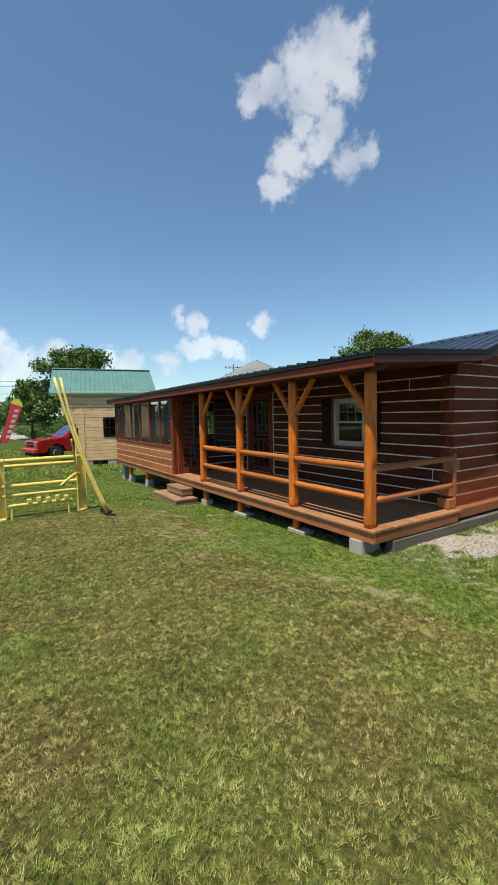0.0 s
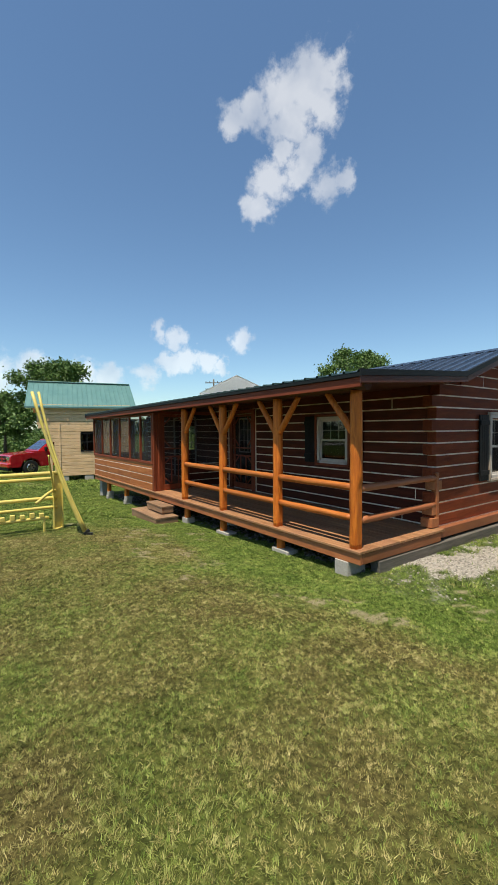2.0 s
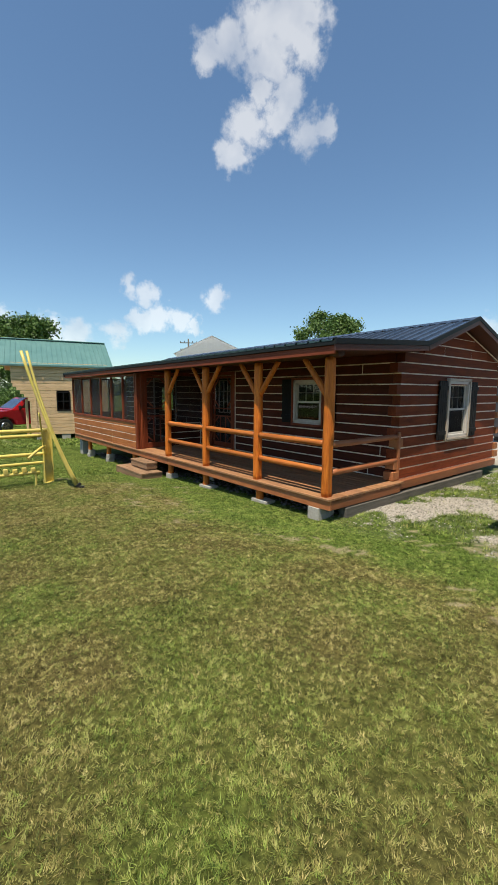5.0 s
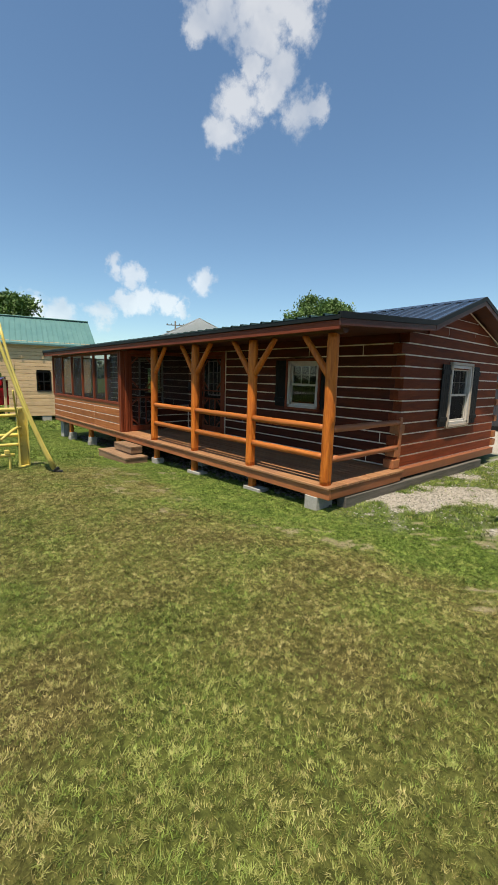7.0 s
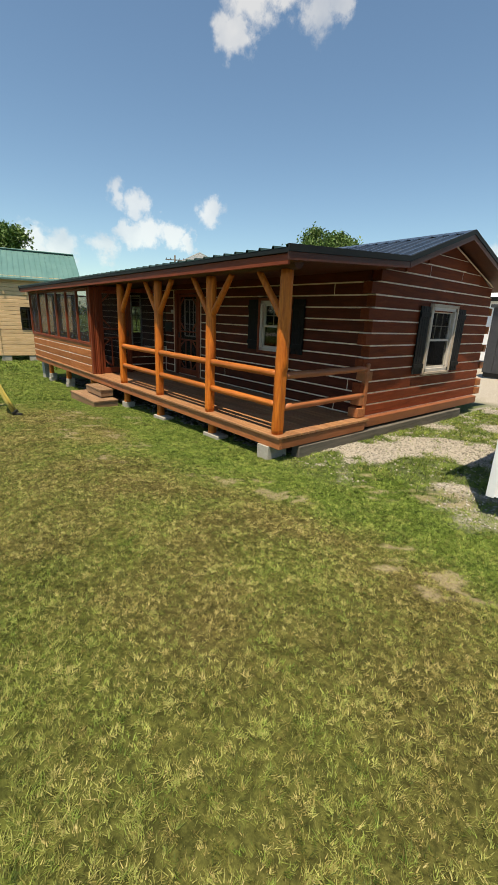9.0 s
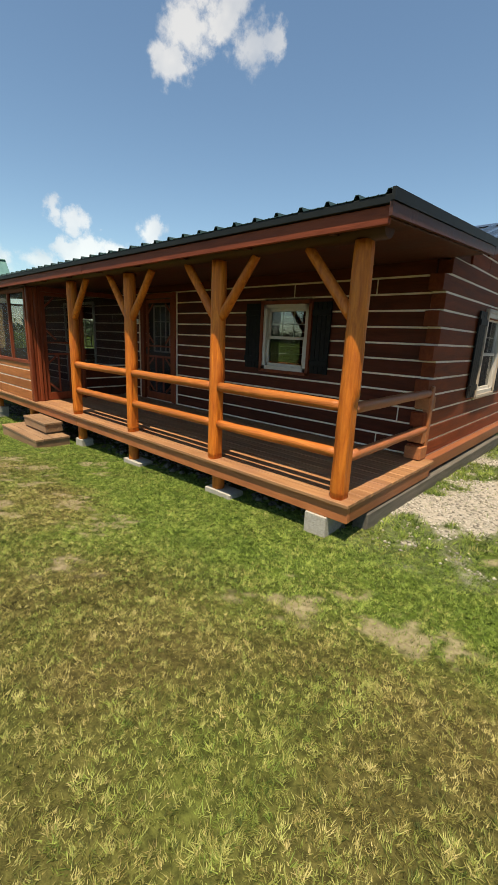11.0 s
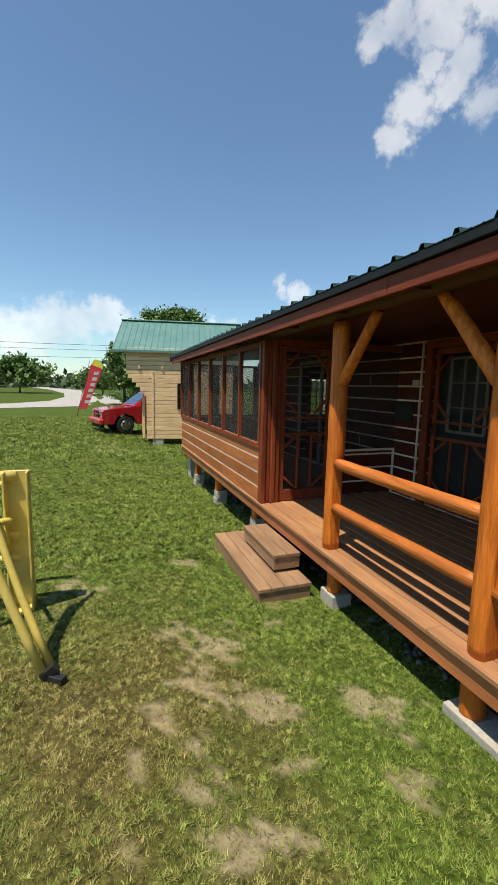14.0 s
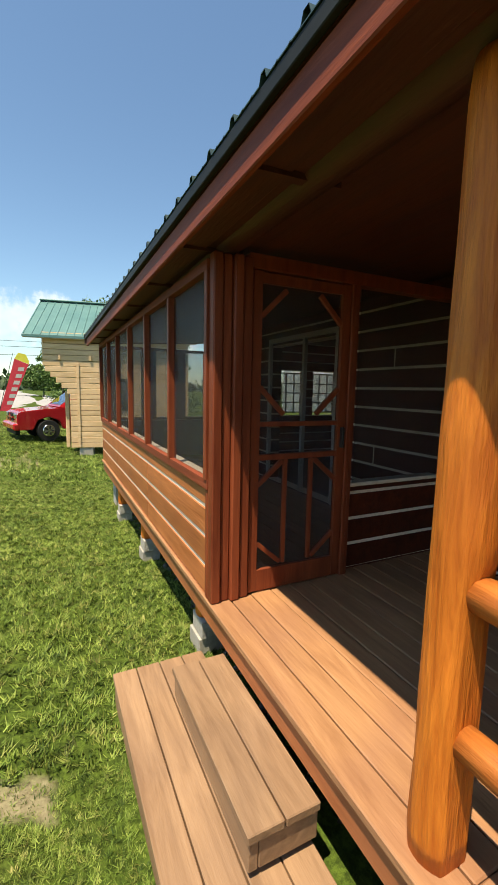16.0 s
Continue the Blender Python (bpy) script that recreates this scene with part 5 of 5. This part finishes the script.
prism("cloth_tip", [(fyb + a, fz + b) for a, b in [(0.80, 3.3), (1.0, 3.62), (1.35, 3.55), (1.5, 3.2), (1.48, 3.03)]], fxb - 0.009, fxb + 0.009, "x", FLAGYEL, flag, "yellow flag tip")
for i in range(6):
    zc = 0.85 + i * 0.36
    yc = 0.22 + (zc - 0.5) * 0.33
    prism("letter_bar", [(fyb + yc, fz + zc), (fyb + yc + 0.28, fz + zc), (fyb + yc + 0.34, fz + zc + 0.2), (fyb + yc + 0.06, fz + zc + 0.2)], fxb + 0.009, fxb + 0.012, "x", VINYL, flag)
settle(flag)


# ---------------------------------------------------------------- trees
def leaf_cloud(centres, radii, count, size, seed, flat=0.8):
    rs = np.random.RandomState(seed)
    centres, radii = np.asarray(centres, float), np.asarray(radii, float)
    pick = rs.choice(len(centres), count, p=radii ** 2 / (radii ** 2).sum())
    v = rs.normal(size=(count, 3))
    v /= np.linalg.norm(v, axis=1)[:, None]
    rr = radii[pick] * np.abs(rs.normal(0.75, 0.42, count))
    p = centres[pick] + v * rr[:, None] * np.array([1, 1, flat])
    a, b = rs.normal(size=(count, 3)), rs.normal(size=(count, 3))
    a /= np.linalg.norm(a, axis=1)[:, None]
    b -= a * (a * b).sum(1)[:, None]
    b /= np.linalg.norm(b, axis=1)[:, None]
    s = size * rs.uniform(0.6, 1.4, count)[:, None]
    co = np.stack([p - a * s, p + b * s * 0.5, p + a * s, p - b * s * 0.5], 1).reshape(-1, 3)
    return co, np.arange(count * 4)


def tree(x, y, h, r, seed, count=9000, size=0.16, label="tall broadleaf tree in full green leaf"):
    rs = random.Random(seed)
    z = float(land(x, y))
    t = thing("tree", (x, y, z), label, "tree")
    bm = bmesh.new()
    pole_into(bm, (x, y, z - 0.1), (x + 0.1, y, z + h * 0.55), 0.028 * h, 0.014 * h, 10, 8, 0.2, seed)
    cs, rads = [], []
    for i in range(80):
        a, e = rs.uniform(0, 6.283), rs.uniform(-0.55, 1)
        q = rs.uniform(0.35, 1.05)
        c = (x + math.cos(a) * r * q * math.sqrt(max(0.05, 1 - e * e * 0.8)), y + math.sin(a) * r * q * math.sqrt(max(0.05, 1 - e * e * 0.8)), z + h * 0.56 + e * h * 0.40)
        cs.append(c)
        rads.append(r * rs.uniform(0.10, 0.24))
        if i % 3 == 0:
            pole_into(bm, (x, y, z + h * rs.uniform(0.3, 0.5)), c, 0.010 * h, 0.003 * h, 6, 4, 0.2, i)
    part("trunk", bm, BARK, t)
    co, fc = leaf_cloud(cs, rads, count, size, seed)
    crown = new("crown", mesh_from("crown", co, fc, 4, {}, LEAF))
    crown.parent = t
    settle(t)
    return t


tree(-19.5, 23.0, 9.0, 3.3, 1, 26000, 0.11)
tree(-46, 5.0, 10.0, 4.4, 2, 34000, 0.15)
tree(-50, 0.6, 6.6, 2.7, 9, 14000, 0.15)
tree(-88, -1.5, 5.2, 5.0, 3, 9000, 0.25)
tree(-55, 10, 8.5, 4.5, 5, 7000, 0.25)
tree(-95, -17, 6.5, 6, 6, 5000, 0.4, "far roadside tree, dark green")
# distant woods and hedges
rs = np.random.RandomState(12)
cs, rads = [], []
for i in range(520):
    a = radians(rs.uniform(60, 300))
    dd = rs.uniform(170, 380)
    cs.append((dd * math.cos(a), dd * math.sin(a), rs.uniform(-1, 3)))
    rads.append(rs.uniform(4, 8))
co, fc = leaf_cloud(cs, rads, 60000, 1.5, 15, 0.6)
tagged(new("far_woods", mesh_from("far_woods", co, fc, 4, {}, LEAF_FAR)), "dark green line of distant trees", "woods", kind="stuff")
cs, rads = [], []
for i in range(90):
    u = rs.uniform(0, 1)
    cs.append((-38 - 30 * u + rs.uniform(-2, 2), 1.2 - 0.9 * u + rs.uniform(0, 9), -0.4 + rs.uniform(0.0, 1.9) * (1.3 - 0.6 * u)))
    rads.append(rs.uniform(0.6, 1.2))
co, fc = leaf_cloud(cs, rads, 40000, 0.13, 17, 0.8)
tagged(new("roadside_bushes", mesh_from("roadside_bushes", co, fc, 4, {}, LEAF)), "dense green bushes beside the road", "bushes", kind="stuff")


# ---------------------------------------------------------------- lawn blades and gravel
def blades(x0, x1, y0, y1, tufts, per, hmin, hmax, wid, spread, seed):
    """Mown turf as tufts: the blades of one tuft share a lay, a tone and a dryness."""
    rs = np.random.RandomState(seed)
    n = int((x1 - x0) * (y1 - y0) * tufts)
    tx, ty = rs.uniform(x0, x1, n), rs.uniform(y0, y1, n)
    patch = 0.5 * vnoise(tx, ty, 5.5, L3) + 0.5 * vnoise(tx, ty, 14, L2)
    keep = rs.rand(n) < 0.58 + 0.55 * patch
    tx, ty, patch = tx[keep], ty[keep], patch[keep]
    n = len(tx)
    t_dry = np.clip(dry_at(tx, ty) + 0.45 * (vnoise(tx, ty, 6.5, L1) - 0.5) + rs.normal(0, 0.22, n), 0, 1)
    t_tone = np.clip(0.47 + 0.46 * (vnoise(tx, ty, 19, L1) - 0.5) + 0.42 * (vnoise(tx, ty, 34, L2) - 0.5) + 0.18 * (vnoise(tx, ty, 3.0, L3) - 0.5) + rs.normal(0, 0.15, n), 0.04, 0.96)
    t_lay, t_lean = rs.uniform(0, 2 * np.pi, n), rs.uniform(0.2, 1.6, n)
    k = rs.poisson(per, n)
    own = np.repeat(np.arange(n), k)
    n = len(own)
    x, y = tx[own] + rs.normal(0, spread, n), ty[own] + rs.normal(0, spread, n)
    keep = (rs.rand(n) > np.clip(bare_at(x, y) * 1.1, 0, 0.95)) & (rs.rand(n) > gravel_at(x, y) * 0.985)
    keep &= ~((y > 0.24 + 0.25 * vnoise(x, y, 2, L1)) & (x < 0.02) & (x > FAR))
    keep &= ~((x > -6.64) & (x < -5.10) & (y > -0.57))
    x, y, own = x[keep], y[keep], own[keep]
    n = len(x)
    z = land(x, y) - 0.003
    dry = np.clip(t_dry[own] + rs.normal(0, 0.12, n), 0, 1)
    tone = np.clip(t_tone[own] + rs.normal(0, 0.17, n), 0.02, 0.98)
    h = rs.uniform(hmin, hmax, n) * (0.75 + 0.4 * patch[own]) * (1.1 - 0.3 * dry)
    b = t_lay[own] + rs.normal(0, 0.75, n)
    lean = np.clip(t_lean[own] + rs.normal(0, 0.35, n), 0.05, 2.2)
    a = b + np.pi / 2 + rs.normal(0, 0.5, n)
    ux, uy = np.cos(a) * wid / 2, np.sin(a) * wid / 2
    lx, ly = np.cos(b) * h * lean, np.sin(b) * h * lean
    co = np.stack([np.stack([x - ux, y - uy, z], -1), np.stack([x + ux, y + uy, z], -1), np.stack([x + lx, y + ly, z + h], -1)], 1).reshape(-1, 3)
    return mesh_from("lawn_grass", co, np.arange(n * 3), 3, {"dry": np.repeat(dry, 3), "tuft": np.repeat(tone, 3)}, GRASS)


for args in ((-6.2, 4.6, -4.6, 0.45, 3600, 9, 0.010, 0.025, 0.0044, 0.0065, 21), (-14, -6.2, -5.5, 0.45, 900, 8, 0.018, 0.042, 0.010, 0.014, 22),
             (-30, -14, -8, 6, 90, 6, 0.04, 0.08, 0.024, 0.05, 23), (-0.2, 4.6, 0.45, 7, 420, 9, 0.025, 0.055, 0.008, 0.02, 24), (-14, 7, -9, -4.6, 120, 8, 0.03, 0.055, 0.014, 0.03, 25)):
    tagged(new("lawn_grass", blades(*args)), "short mown grass, green mixed with dry straw blades", "grass", kind="stuff")


def stones(n, seed, x0=-0.05, x1=3.6, y0=0.2, y1=7.5, big=1.0, everywhere=False, colours=None):
    rs = np.random.RandomState(seed)
    x, y = rs.uniform(x0, x1, n), rs.uniform(y0, y1, n)
    k = (rs.rand(n) < gravel_at(x, y)) | everywhere
    x, y = x[k], y[k]
    n = len(x)
    s = rs.uniform(0.006, 0.022, n) * big
    z = land(x, y) + s * 0.2
    octa = np.array([(1, 0, 0), (0, 1, 0), (-1, 0, 0), (0, -1, 0), (0, 0, 0.7), (0, 0, -0.6)], float)
    co = np.stack([x, y, z], -1)[:, None, :] + octa[None] * s[:, None, None] * rs.uniform(0.6, 1.3, (n, 6, 1))
    f = np.array([(0, 1, 4), (1, 2, 4), (2, 3, 4), (3, 0, 4), (1, 0, 5), (2, 1, 5), (3, 2, 5), (0, 3, 5)])
    fc = (f[None] + (np.arange(n) * 6)[:, None, None]).reshape(-1)
    return mesh_from("gravel", co.reshape(-1, 3), fc, 3, {}, colours or leafy("gravel stones", (0.20, 0.18, 0.15), (0.36, 0.33, 0.28), (0.52, 0.48, 0.42)))


tagged(new("gravel", stones(26000, 31)), "loose pale gravel beside the cabin", "gravel", kind="stuff")
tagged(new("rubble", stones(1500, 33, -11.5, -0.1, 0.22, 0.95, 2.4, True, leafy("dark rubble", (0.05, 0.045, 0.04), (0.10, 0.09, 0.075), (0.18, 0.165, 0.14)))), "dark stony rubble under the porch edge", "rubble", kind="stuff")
